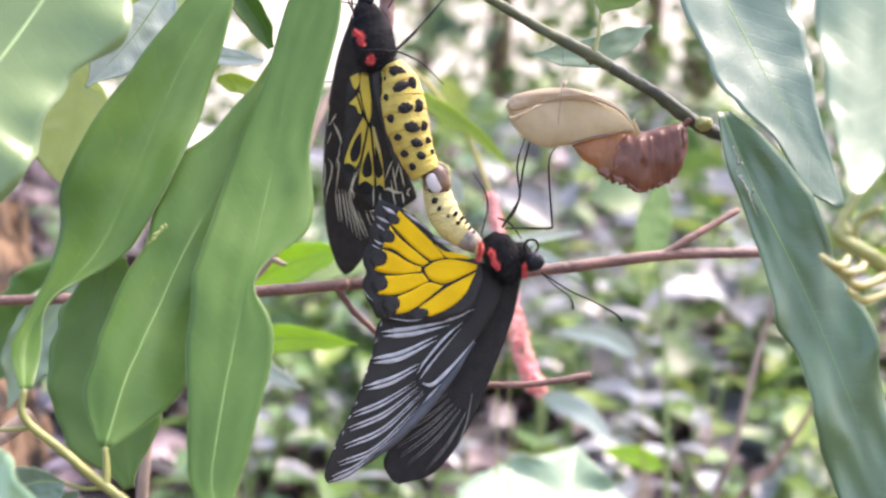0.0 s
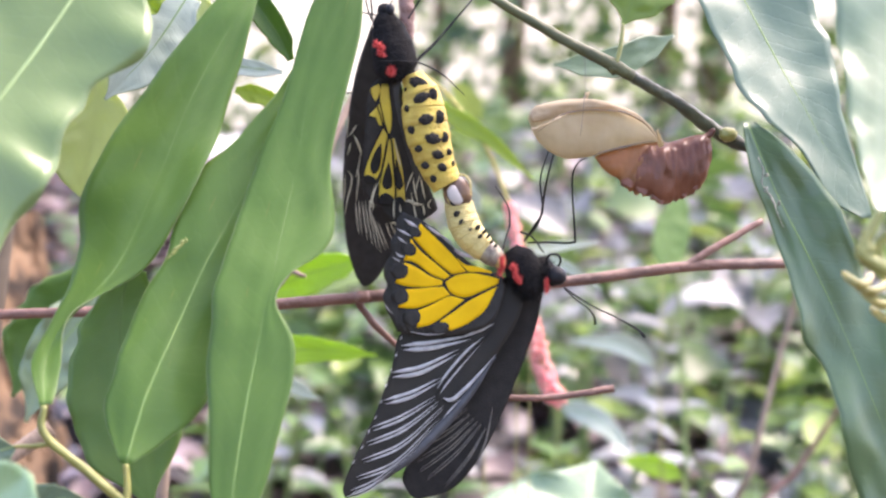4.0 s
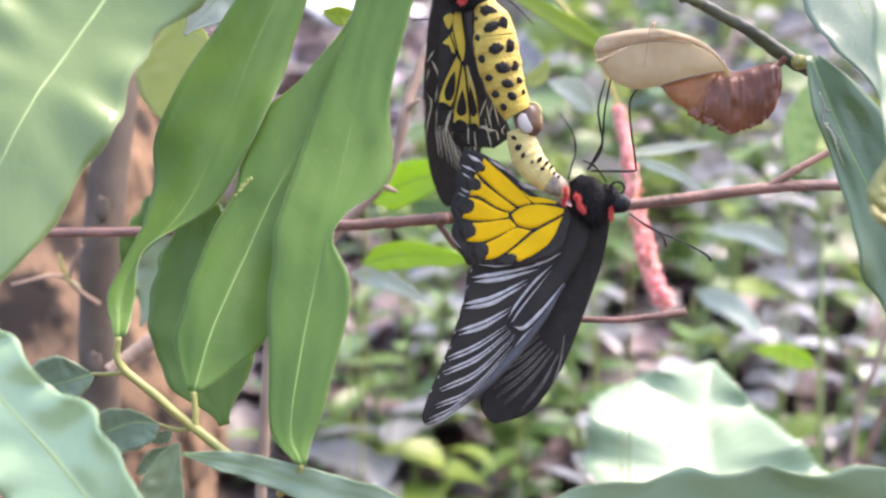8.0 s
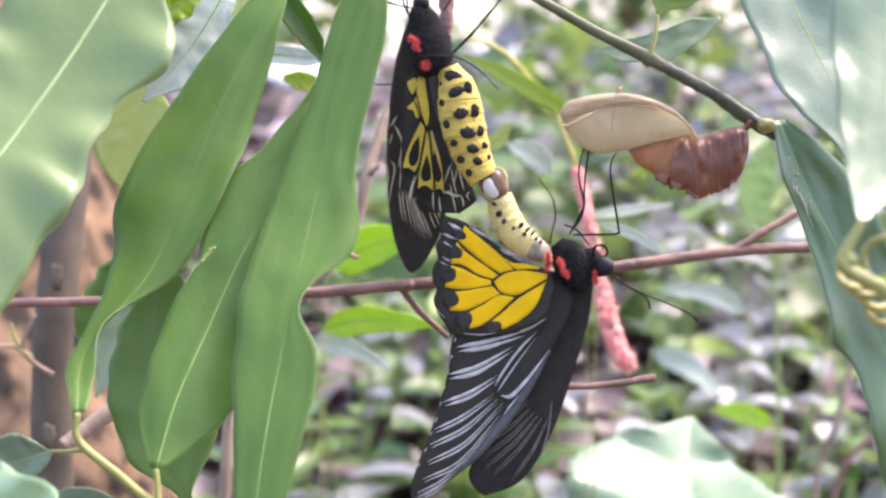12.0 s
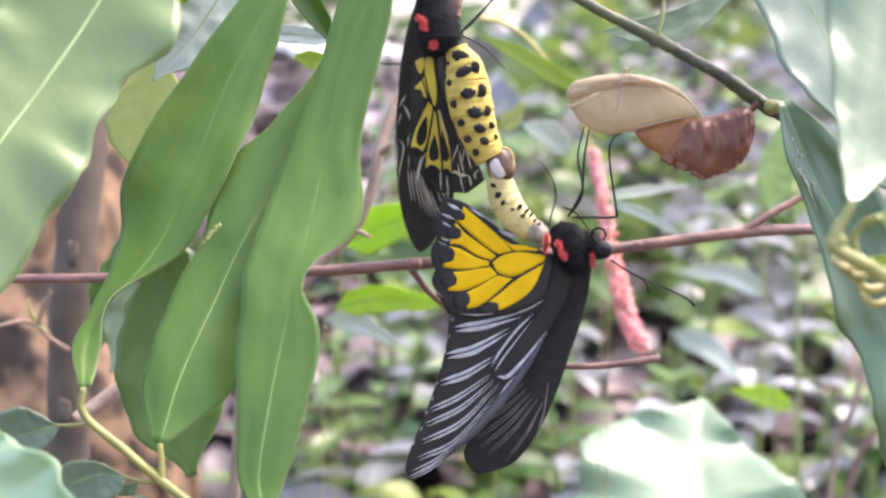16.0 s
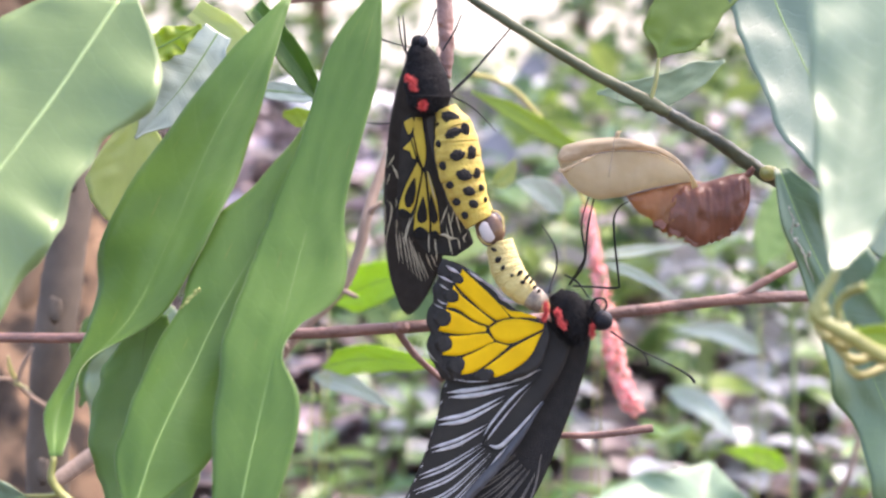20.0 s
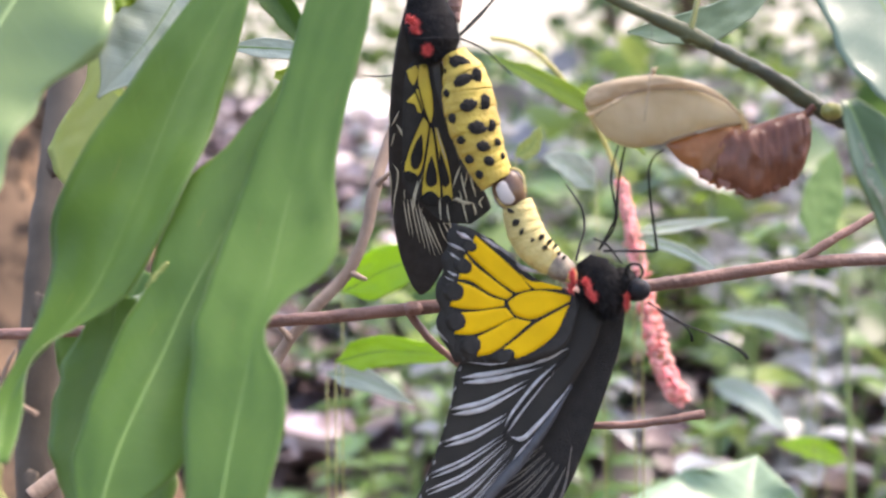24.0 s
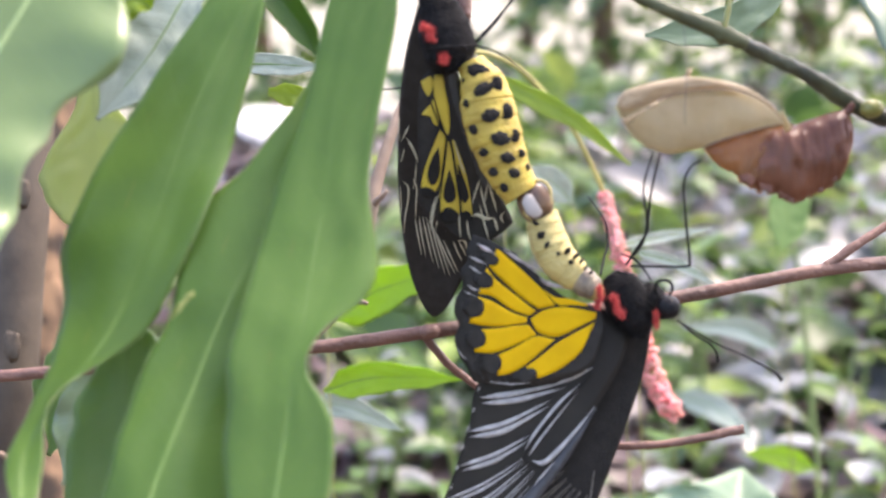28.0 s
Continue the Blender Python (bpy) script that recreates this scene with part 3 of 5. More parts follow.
near_stem = stem("stem", [(178, 716, 0.316), (180, 765, 0.316), (245, 822, 0.316), (318, 882, 0.316), (420, 960, 0.314), (560, 1060, 0.312), (700, 1500, 0.32), (760, 4900, 0.34)], [5.5, 7, 8, 8.5, 9, 10, 11, 12], STEM_GREEN, "smooth yellow-green stem that carries hanging leaves", "stem")
unit = 0.316 / FOCAL
part("side_stem", tube([inside(near_stem, *p) for p in ((318, 882, 0.316), (318, 850, 0.316), (315, 815, 0.316))], [7 * unit, 6 * unit, 5 * unit], 12), STEM_GREEN, near_stem)
part("side_stem", tube([inside(near_stem, *p) for p in ((470, 1000, 0.313), (500, 975, 0.31), (512, 946, 0.306))], [7 * unit, 6 * unit, 5 * unit], 12), STEM_GREEN, near_stem)

# ---- branch, chrysalis and leaves beside it ----
branch = stem("branch", [(800, -150, 0.372), (865, -85, 0.370), (995, -5, 0.366), (1092, 50, 0.364), (1182, 95, 0.363), (1215, 113, 0.363)],
              [7.5, 8, 9, 9.8, 11.5, 10.5], BRANCH, "olive green branch darkening towards its joint", n=60, rough=0.18)
unit = 0.363 / FOCAL
part("stem", tube([inside(branch, *p) for p in ((1200, 105, 0.363), (1250, 133, 0.364), (1300, 160, 0.365), (1375, 212, 0.367), (1450, 243, 0.366))], [10.5 * unit, 10.5 * unit, 11.5 * unit, 13.5 * unit, 10 * unit], 50, 12, rough=0.25), BRANCH_DARK, branch, "dark bluish end of the branch")
part("stem", tube([inside(branch, *p) for p in ((1440, 240, 0.366), (1490, 320, 0.362), (1560, 445, 0.355), (1625, 600, 0.352), (1690, 800, 0.355), (1760, 1200, 0.37), (1800, 4600, 0.40))], [10 * unit, 9 * unit, 9 * unit, 11 * unit, 14 * unit], 60, 10, rough=0.2), BRANCH_DARK, branch)
part("knot", blob(inside(branch, 1180, 100, 0.3628), 11 * unit, 9 * unit, 9 * unit, 0.6), BRANCH, branch)
part("knot", blob(inside(branch, 1388, 214, 0.364), 16 * unit, 15 * unit, 13 * unit, 0.25), STEM_GREEN, branch, "yellow-green joint")
leaf([(1196, 18, 0.363), (1240, -60, 0.363), (1375, -170, 0.366)], [4, 48, 58, 40, 3], [4, 50, 60, 40, 3], LEAF_FRESH, "young light green leaf on a short stalk", seed=20, petiole=[(1183, 90, 0.362), (1192, 55, 0.362)], rim=False, rib=0.6)
leaf([(1085, 82, 0.40), (1200, 72, 0.402), (1305, 22, 0.405)], [3, 22, 30, 22, 3], [3, 20, 26, 24, 3], LEAF_LOW, "grey-green leaf half hidden behind the branch", seed=21, rim=False, rib=0.5)
scarred = leaf(deep([(1410, 204), (1464, 335), (1520, 445), (1572, 555), (1625, 680), (1672, 800), (1730, 960)], 0.335, 0.33), 0, 0, LEAF_DARK, "long dark green leaf with a pale scar", seed=22, uneven=0.14, wave=0.16, waves=3.0, fold=0.10,
     outline=([(1401, 204), (1413, 298), (1455, 398), (1484, 500), (1506, 592), (1550, 656), (1565, 738), (1588, 820), (1640, 950)], [(1424, 202), (1500, 262), (1566, 340), (1598, 420), (1625, 480), (1682, 574), (1694, 666), (1722, 759), (1800, 955)]))
leaf(deep([(1370, -150), (1405, -60), (1435, 0), (1465, 60), (1493, 115), (1523, 170), (1560, 245), (1600, 310), (1632, 372)], 0.368, 0.335), 0, 0, LEAF_GREY, "large grey-green drooping leaf", seed=23, uneven=0.04, wave=0.04, fold=0.15, rim=False,
     outline=([(1290, -150), (1320, -60), (1345, 10), (1378, 80), (1402, 142), (1445, 192), (1510, 250), (1560, 338), (1622, 374)], [(1480, -150), (1520, -70), (1550, 0), (1570, 60), (1583, 110), (1588, 165), (1605, 240), (1625, 310), (1640, 372)]))
SCAR = material("pale_scar", (0.20, 0.21, 0.15), 0.7, (0.13, 0.13, 0.08), scale=300, bump=0.6, bump_scale=900)
BLEMISH = material("yellow_blemish", (0.36, 0.38, 0.10), 0.6, (0.22, 0.25, 0.06), scale=300, bump=0.5, bump_scale=900)


def marks(root, name, places, mat, label, d):
    """Small raised irregular marks lying on a leaf."""
    unit = d / FOCAL
    for x, y, rx, rz, turn in places:
        part(name, blob(inside(root, x, y, d), rx * unit, 1.2 * unit, rz * unit, 0.6, 3, scale=2.6, turn=turn), mat, root, label)


# the near sprig at the margin: stalk, curled shoots and leaves, swaying together
DN = 0.25
sprig_leaf = leaf(deep([(1560, 385), (1568, 320), (1585, 220), (1605, 100), (1620, -40), (1640, -220)], DN, DN + 0.03), 0, 0, LEAF_SHINE, "pale shiny leaf with bright glare", seed=24, wave=0.05, fold=0.1,
     outline=([(1553, 384), (1535, 310), (1518, 220), (1508, 100), (1500, -40), (1520, -220)], [(1570, 384), (1620, 330), (1660, 240), (1700, 100), (1740, -40), (1760, -220)]))
sprig = stem("sprig", [(2000, 6400, 0.27), (1950, 2500, 0.28), (1830, 760, DN + 0.01), (1690, 556, DN), (1635, 525, DN), (1578, 492, DN), (1530, 464, DN), (1531, 440, DN), (1550, 404, DN), (1561, 386, DN)], [16, 15, 14, 13, 13, 13, 12, 10, 8, 7], STEM_GREEN, "yellow-green forked sprig with curled shoots", "stem", n=90)
unit = DN / FOCAL
part("joint", blob(inside(sprig, 1536, 452, DN), 14 * unit, 13 * unit, 14 * unit, 0.35), STEM_GREEN, sprig, "swollen pinkish joint")
part("side_stem", tube([inside(sprig, *p) for p in ((1572, 486, DN + 0.004), (1562, 445, DN + 0.004), (1578, 422, DN + 0.003), (1608, 410, DN))], [6 * unit, 7 * unit, 8 * unit, 7 * unit], 20), STEM_GREEN, sprig)
for a, b, c, r in (((1526, 490), (1542, 501), (1558, 496), 9), ((1546, 506), (1566, 514), (1590, 503), 9), ((1560, 520), (1588, 538), (1633, 518), 9), ((1577, 552), (1598, 563), (1637, 546), 8)):
    part("shoot", tube([inside(sprig, a[0] - 6, a[1] - 12, 0.279), inside(sprig, *a, 0.274), inside(sprig, *b, 0.272), inside(sprig, *c, 0.275), inside(sprig, c[0] + 12, c[1] - 16, 0.280)], [r * unit * 0.7, r * unit, r * unit, r * unit, r * unit * 0.8], 20, 10, rough=0.1), BUD, sprig, "curled yellowish shoot")
wedge_leaf = leaf(deep([(1563, 487), (1620, 492), (1700, 498), (1780, 500)], 0.252, 0.25), 0, 0, LEAF_LIMEY, "narrow young leaf on the sprig", seed=29, rim=False, rib=0.8,
     outline=([(1563, 486), (1607, 478), (1655, 472), (1720, 470), (1780, 498)], [(1565, 489), (1617, 511), (1655, 516), (1720, 525), (1780, 502)]))
side_leaf = leaf(deep([(1606, 411), (1650, 400), (1720, 370), (1800, 330)], 0.252, 0.255), 0, 0, LEAF_BACK, "fresh green leaf on the sprig's side stem", seed=30, rim=False,
     outline=([(1605, 409), (1616, 394), (1634, 362), (1658, 334), (1720, 290), (1800, 328)], [(1608, 414), (1633, 464), (1658, 472), (1720, 440), (1800, 332)]))

# ---- red-brown twig ----
twig = stem("twig", [(-60, 525, 0.44), (150, 523, 0.43), (400, 515, 0.422), (590, 507, 0.418), (745, 494, 0.416), (930, 480, 0.416), (1110, 464, 0.416), (1335, 434, 0.416), (1470, 428, 0.418), (1600, 420, 0.42)],
            [8, 8.5, 9, 9.5, 10, 9.8, 9.4, 9.6, 9.4], TWIG, "thin red-brown twig with forks", "twig", n=110, sides=12, rough=0.14)
unit = 0.416 / FOCAL
part("fork", tube([inside(twig, *p) for p in ((742, 496, 0.416), (775, 540, 0.418), (825, 585, 0.420))], [7 * unit, 6 * unit, 5 * unit], 16, rough=0.3), TWIG, twig)
part("fork", tube([inside(twig, *p) for p in ((1322, 438, 0.416), (1372, 407, 0.416), (1470, 350, 0.418))], [7.5 * unit, 7 * unit, 6 * unit], 16, rough=0.3), TWIG, twig)
part("knot", blob(inside(twig, 752, 494, 0.414), 14 * unit, 11 * unit, 11 * unit, 0.3), TWIG, twig)
stem("twig", [(860, 640, 0.41), (960, 668, 0.403), (1060, 673, 0.398), (1130, 667, 0.395), (1190, 657, 0.394)], [5, 5.5, 5.5, 6, 6.5], TWIG, "short curved red-brown twig with a snapped end", "twig", rough=0.3)
stem("twig", [(540, -70, 0.42), (690, -82, 0.42), (830, -85, 0.42), (980, -90, 0.42)], [5, 6, 6, 6], TWIG, "dark thin twig above the butterflies", "twig")
stem("twig", [(822, 60, 0.402), (824, 20, 0.402), (822, -20, 0.402), (818, -60, 0.402), (812, -150, 0.404)], [9, 12, 14, 14, 15], TWIG, "brown upright twig to which the butterfly clings", "twig")

# ---- butterflies ----
D0 = 0.382
U0 = D0 / FOCAL


def camber(v):
    """The slight bend of a wing across its face."""
    return -0.0012 * math.sin(v.x * 60 + 0.5) - 0.0008 * math.sin(v.z * 70)


def wing_plate(root, name, a, b, mat, d, label="", n=40, m=14, off=0.0):
    return part(name, ruled([inside(root, x, y, d) for x, y in a], [inside(root, x, y, d) for x, y in b], n, m, 0.0002, lambda v: camber(v) + off), mat, root, label)


def patch(root, name, a, b, mat, d, label="", n=14, m=5, off=-0.0003):
    """A coloured field of scales lying on a wing."""
    return part(name, ruled([inside(root, x, y, d) for x, y in a], [inside(root, x, y, d) for x, y in b], n, m, 0.00012, lambda v: camber(v) + off), mat, root, label)


def streak(root, name, points, widths, mat, d, off=-0.0003, n=18):
    """A tapered line of scales or a vein along sheet points on a wing."""
    path = spline([Vector((x, y, 0)) for x, y in points], n)
    a, b = [], []
    for k, p in enumerate(path):
        way = (path[min(k + 1, n)] - path[max(k - 1, 0)]).normalized()
        side = Vector((-way.y, way.x, 0)) * values(widths, k / n)
        a.append(tuple((p + side)[:2]))
        b.append(tuple((p - side)[:2]))
    return part(name, ruled([inside(root, x, y, d) for x, y in a], [inside(root, x, y, d) for x, y in b], n, 2, 0.0001, lambda v: camber(v) + off), mat, root)


def oval(root, name, x, y, rx, ry, turn, mat, d, off=-0.0005):
    c, s = math.cos(radians(turn)), math.sin(radians(turn))
    a, b = [], []
    for k in range(9):
        u = -1 + k / 4
        w = math.sqrt(max(0.0, 1 - u * u)) + 0.02
        for lst, sg in ((a, 1), (b, -1)):
            px, py = rx * w * sg * (1 + 0.12 * noise.noise(Vector((x, u * 2, sg)))), ry * u
            lst.append((x + px * c - py * s, y + px * s + py * c))
    return patch(root, name, a, b, mat, d, n=16, m=3, off=off)


def limb(root, name, points, radius, mat, n=30, tip=0.6, d=D0):
    return part(name, tube([inside(root, *p) for p in points], [radius * U0, radius * U0, radius * U0 * tip], n, 6, rough=0.15), mat, root)


def furry(root, name, x, y, d, rx, ry, rz, turn, hairs, mat, seed):
    """A body part covered with short hairs."""
    rng = random.Random(seed)
    bm = blob(inside(root, x, y, d), rx * U0, ry * U0, rz * U0, 0.08, 4, turn=turn)
    c, s = math.cos(radians(turn)), math.sin(radians(turn))
    centre = inside(root, x, y, d)
    for _ in range(hairs):
        v = Vector((rng.gauss(0, 1), rng.gauss(0, 1), rng.gauss(0, 1))).normalized()
        e = Vector((v.x * rx, v.y * ry, v.z * rz)) * U0
        p = centre + Vector((e.x * c - e.z * s, e.y, e.x * s + e.z * c))
        o = (p - centre).normalized()
        o = (o + Vector((rng.gauss(0, 0.5), rng.gauss(0, 0.5), rng.gauss(0, 0.5)))).normalized()
        side = o.orthogonal().normalized() * 0.00009
        q = p + o * rng.uniform(0.0005, 0.0015)
        vs = [bm.verts.new(p + side), bm.verts.new(p - side), bm.verts.new(q)]
        bm.faces.new(vs)
    return part(name, bm, mat, root)


def red_hair(root, x, y, d, rx, rz, turn, seed):
    """A tuft of red hair: a few lumps along its length, bristling."""
    rng = random.Random(seed)
    bm = bmesh.new()
    c, s = math.cos(radians(turn)), math.sin(radians(turn))
    for k in range(5):
        u, v = rng.uniform(-0.35, 0.35) * rx, (k / 4 - 0.5) * 1.3 * rz
        lump = inside(root, x + u * c + v * s, y - u * s + v * c, d)
        size = rng.uniform(0.32, 0.5)
        blob(lump, rx * size * U0, 4 * U0, rz * size * 0.75 * U0, 0.5, 2, bm=bm, scale=1.8, turn=turn)
        for _ in range(70):
            o = Vector((rng.gauss(0, 1), -abs(rng.gauss(0, 1)), rng.gauss(0, 1))).normalized()
            p = lump + Vector((o.x * rx * size, o.y * 4, o.z * rz * size * 0.75)) * U0
            q = p + (o + Vector((rng.gauss(0, 0.4), 0, rng.gauss(0, 0.4)))).normalized() * rng.uniform(0.0004, 0.0012)
            side = o.orthogonal().normalized() * 0.00009
            bm.faces.new([bm.verts.new(p + side), bm.verts.new(p - side), bm.verts.new(q)])
    return part("red_patch", bm, RED, root, "red hair patch")


def furry_tube(root, name, centres, halves, d, hairs, mat, seed):
    """A tapering body covered with short hairs that lie along it."""
    rng = random.Random(seed)
    pts = [inside(root, x, y, d) for x, y in centres]
    bm = tube(pts, [r * U0 for r in halves], 40, 24, flat=0.8, rough=0.05)
    path = spline(pts, 60)
    for _ in range(hairs):
        k = rng.randrange(1, 60)
        way = (path[k] - path[k - 1]).normalized()
        o = Vector((rng.gauss(0, 1), rng.gauss(0, 1), rng.gauss(0, 1)))
        o = (o - way * o.dot(way)).normalized()
        r = values(halves, k / 60) * U0
        p = path[k] + Vector((o.x * r, o.y * r * 0.8, o.z * r))
        q = p + (o * rng.uniform(0.3, 1.0) + way * rng.uniform(0.2, 1.2)).normalized() * rng.uniform(0.0008, 0.0024)
        side = way.cross(o).normalized() * 0.00008
        bm.faces.new([bm.verts.new(p + side), bm.verts.new(p - side), bm.verts.new(q)])
    return part(name, bm, mat, root)


def segments(root, centres, halves, d, mat, name, count, bulge=0.10, depth=0.9):
    """An abdomen of overlapping rings: each swells towards its rear edge, turns in there and covers the front of the next."""
    path = spline([inside(root, x, y, d) for x, y in centres], count * 6)
    for g in range(count):
        pts, radii = [], []
        for k in range(8):
            i = min(g * 6 + k, count * 6)
            pts.append(path[i] if k < 7 else path[i] - (path[i] - path[i - 1]) * 0.2)
            r = values(halves, i / (count * 6)) * U0
            swell = (-0.3, 0.0, 0.15, 0.25, 0.35, 0.42, 0.4, -0.3)[k]
            radii.append(r * (1 + bulge * swell))
        pts[7] = path[min(g * 6 + 6, count * 6)] + (path[min(g * 6 + 6, count * 6)] - path[g * 6 + 5]) * 0.12
        part(name, tube(pts, radii, 14, 24, flat=depth, rough=0.04), mat, root)


# -- the hanging female, wings closed --
female = thing("butterfly", *(1039, 456, 0.385), "black birdwing butterfly with yellow hindwings, hanging head sideways", "butterfly", "pair of butterflies")
DF = 0.385
far_wing = wing_plate(female, "far_forewing", [(1013, 469), (988, 578), (936, 681), (885, 757), (848, 809), (844, 833), (858, 856)], [(1070, 485), (1059, 559), (1031, 648), (995, 745), (959, 809), (924, 845), (871, 863)], BLACK_SOFT, DF + 0.006, "velvety black forewing of the far side")
near_wing = wing_plate(female, "forewing", [(993, 469), (892, 520), (824, 578), (811, 642), (786, 725), (752, 809), (740, 850), (743, 865)], [(1039, 482), (1026, 546), (988, 616), (940, 693), (882, 777), (824, 825), (776, 857), (748, 868)], SMOKY, DF + 0.001, "smoky black forewing with silvery streaks")
hind_wing = wing_plate(female, "hindwing", [(994, 468), (936, 450), (885, 405), (840, 378), (807, 369)], [(1001, 488), (981, 552), (924, 577), (866, 581), (816, 575)], BLACK, DF - 0.001, "black-bordered hindwing", n=30)
part("hindwing_border", ruled([inside(female, x, y, DF - 0.001) for x, y in ((811, 368), (801, 387), (802, 405), (793, 421), (796, 443), (787, 460), (786, 482), (793, 498), (787, 518), (795, 543), (803, 554), (816, 578))],
     [inside(female, x, y, DF - 0.001) for x, y in ((873, 394), (867, 413), (862, 436), (856, 458), (853, 475), (851, 491), (851, 503), (851, 514), (853, 530), (856, 547), (862, 564), (873, 584))], 44, 5, 0.0002, camber), BLACK, female, "scalloped black border")
for piece, holder in (("hindwing_border", hind_wing), ("yellow_cell", hind_wing), ("black_spot", hind_wing), ("pale_edge", hind_wing), ("pale_streak", near_wing), ("vein", near_wing), ("grey_sheen", near_wing), ("faint_streak", far_wing)):
    HOLDER[female.name, piece] = holder
DH = DF - 0.0012
patch(female, "yellow_cell", [(844, 387), (879, 416), (909, 443), (929, 466)], [(833, 413), (849, 429), (881, 456), (906, 472)], YELLOW, DH)
patch(female, "yellow_cell", [(911, 443), (928, 454), (949, 456), (975, 463)], [(914, 447), (933, 465), (953, 465), (974, 466)], YELLOW, DH)
patch(female, "yellow_cell", [(830, 415), (844, 432), (876, 456), (902, 475)], [(819, 453), (839, 456), (868, 474), (893, 482)], YELLOW, DH)
patch(female, "yellow_cell", [(819, 457), (840, 463), (868, 478), (889, 484)], [(807, 494), (826, 498), (854, 498), (889, 492)], YELLOW, DH)
patch(female, "yellow_cell", [(826, 503), (849, 501), (872, 497), (892, 495)], [(815, 536), (844, 536), (876, 523), (904, 508)], YELLOW, DH)
patch(female, "yellow_cell", [(850, 539), (876, 526), (895, 514), (906, 510)], [(850, 569), (872, 563), (897, 545), (930, 515)], YELLOW, DH)
patch(female, "yellow_cell", [(889, 556), (912, 538), (939, 516), (987, 488)], [(909, 571), (939, 556), (967, 531), (984, 493)], YELLOW, DH)
patch(female, "yellow_cell", [(895, 486), (914, 473), (939, 468), (963, 470), (988, 475)], [(895, 488), (906, 505), (932, 511), (960, 498), (987, 483)], YELLOW, DH)
for x, y, rx, ry, t in ((834, 402, 13, 9, 25), (826, 433, 14, 12, 20), (813, 472, 15, 15, 8), (817, 517, 15, 14, -8), (839, 552, 16, 15, -15), (889, 567, 17, 10, -15)):
    oval(female, "black_spot", x, y, rx, ry, t, BLACK, DH, off=-0.0005)
for pts, wide in (([(815, 381), (828, 388), (842, 396)], 2.6), ([(803, 399), (816, 405), (830, 411)], 2.4), ([(805, 413), (812, 418), (822, 424)], 1.6), ([(803, 440), (811, 446), (822, 448)], 1.6), ([(798, 449), (806, 453), (814, 456)], 1.0), ([(852, 384), (882, 407), (914, 431)], 1.0), ([(905, 427), (930, 438), (956, 445)], 2.4), ([(838, 577), (868, 580), (896, 577)], 0.9), ([(790, 530), (797, 540), (806, 548)], 0.8)):
    streak(female, "pale_edge", pts, [0.3, wide, 0.3], SILVER, DH, off=-0.0007)
# silvery streaks of the forewing, in pairs that flank each vein from the margin to the cell
DW = DF + 0.0008
VEINS = ((826, 605, 880, 597, 948, 579, 4.8, 4.0), (811, 653, 862, 641, 926, 606, 4.8, 4.0), (801, 701, 848, 685, 898, 656, 4.2, 3.1), (783, 748, 833, 726, 891, 688, 3.6, 1.9), (776, 774, 838, 745, 897, 697, 3.4, 1.8),
         (770, 804, 838, 771, 906, 704, 3.4, 1.7), (762, 834, 828, 803, 900, 726, 3.2, 1.5), (752, 858, 800, 833, 866, 774, 3.0, 1.3), (746, 868, 786, 850, 836, 806, 2.4, 1.0))
for x0, y0, x1, y1, x2, y2, gap, wide in VEINS:
    for sg in (-1, 1):
        streak(female, "pale_streak", [(x0 + 3 * (sg > 0), y0 + sg * gap * 0.8), (x1, y1 + sg * gap), (x2 - 1, y2 + sg * gap * 0.8)], [0.4, wide, wide * (1.1 if sg > 0 else 0.9), wide * 0.6, 0.2], SILVER, DW, n=24)
    streak(female, "vein", [(x0, y0), (x1, y1), (x2, y2)], [0.6, 0.8, 1.0], BLACK_SOFT, DW, off=-0.0004, n=24)
streak(female, "pale_streak", [(925, 583), (958, 567), (986, 553)], [0.3, 3.4, 0.4], SILVER, DW)
streak(female, "pale_streak", [(984, 563), (946, 611), (912, 658), (898, 680)], [0.3, 1.8, 1.8, 0.4], SILVER, DW, n=30)
streak(female, "pale_streak", [(968, 577), (938, 606), (906, 648), (893, 672)], [0.3, 2.2, 2.0, 0.4], SILVER, DW, n=30)
streak(female, "pale_streak", [(990, 608), (962, 645), (934, 677), (918, 690), (903, 688)], [0.3, 2.2, 3.4, 3.4, 0.6], SILVER, DW, n=30)
streak(female, "pale_streak", [(934, 688), (918, 707), (906, 722)], [0.3, 1.6, 0.3], SILVER, DW)
streak(female, "grey_sheen", [(992, 610), (948, 680), (900, 742), (845, 798), (785, 846)], [1, 7, 9, 9, 2], GREY_SHEEN, DW, off=-0.0002, n=40)
streak(female, "vein", [(988, 558), (950, 604), (914, 650), (892, 682), (902, 692), (916, 698)], [1.4, 1.3, 1.2], BLACK_SOFT, DW, off=-0.0005, n=40)
for x0, y0, x1, y1 in ((948, 702, 873, 749), (953, 712, 863, 777), (960, 719, 866, 797), (966, 725, 872, 814), (973, 729, 886, 826), (983, 733, 918, 836), (992, 700, 968, 800)):
    for sg in (-1, 1):
        streak(female, "faint_streak", [(x0, y0 + sg * 1.5), ((x0 + x1) / 2 + 4, (y0 + y1) / 2 + 3 + sg * 3.2), (x1, y1 + sg * 2.4)], [0.3, 1.0, 0.9, 0.2], FAINT, DF + 0.0056)
HOLDER[female.name, "margin_fringe"] = near_wing
for x, y in ((825, 588), (818, 618), (811, 645), (804, 672), (797, 700), (789, 728), (779, 752), (769, 780), (756, 806)):
    streak(female, "margin_fringe", [(x + 1, y - 4), (x - 1, y), (x - 3, y + 4)], [0.2, 1.1, 0.2], SILVER, DW, off=-0.0006, n=6)
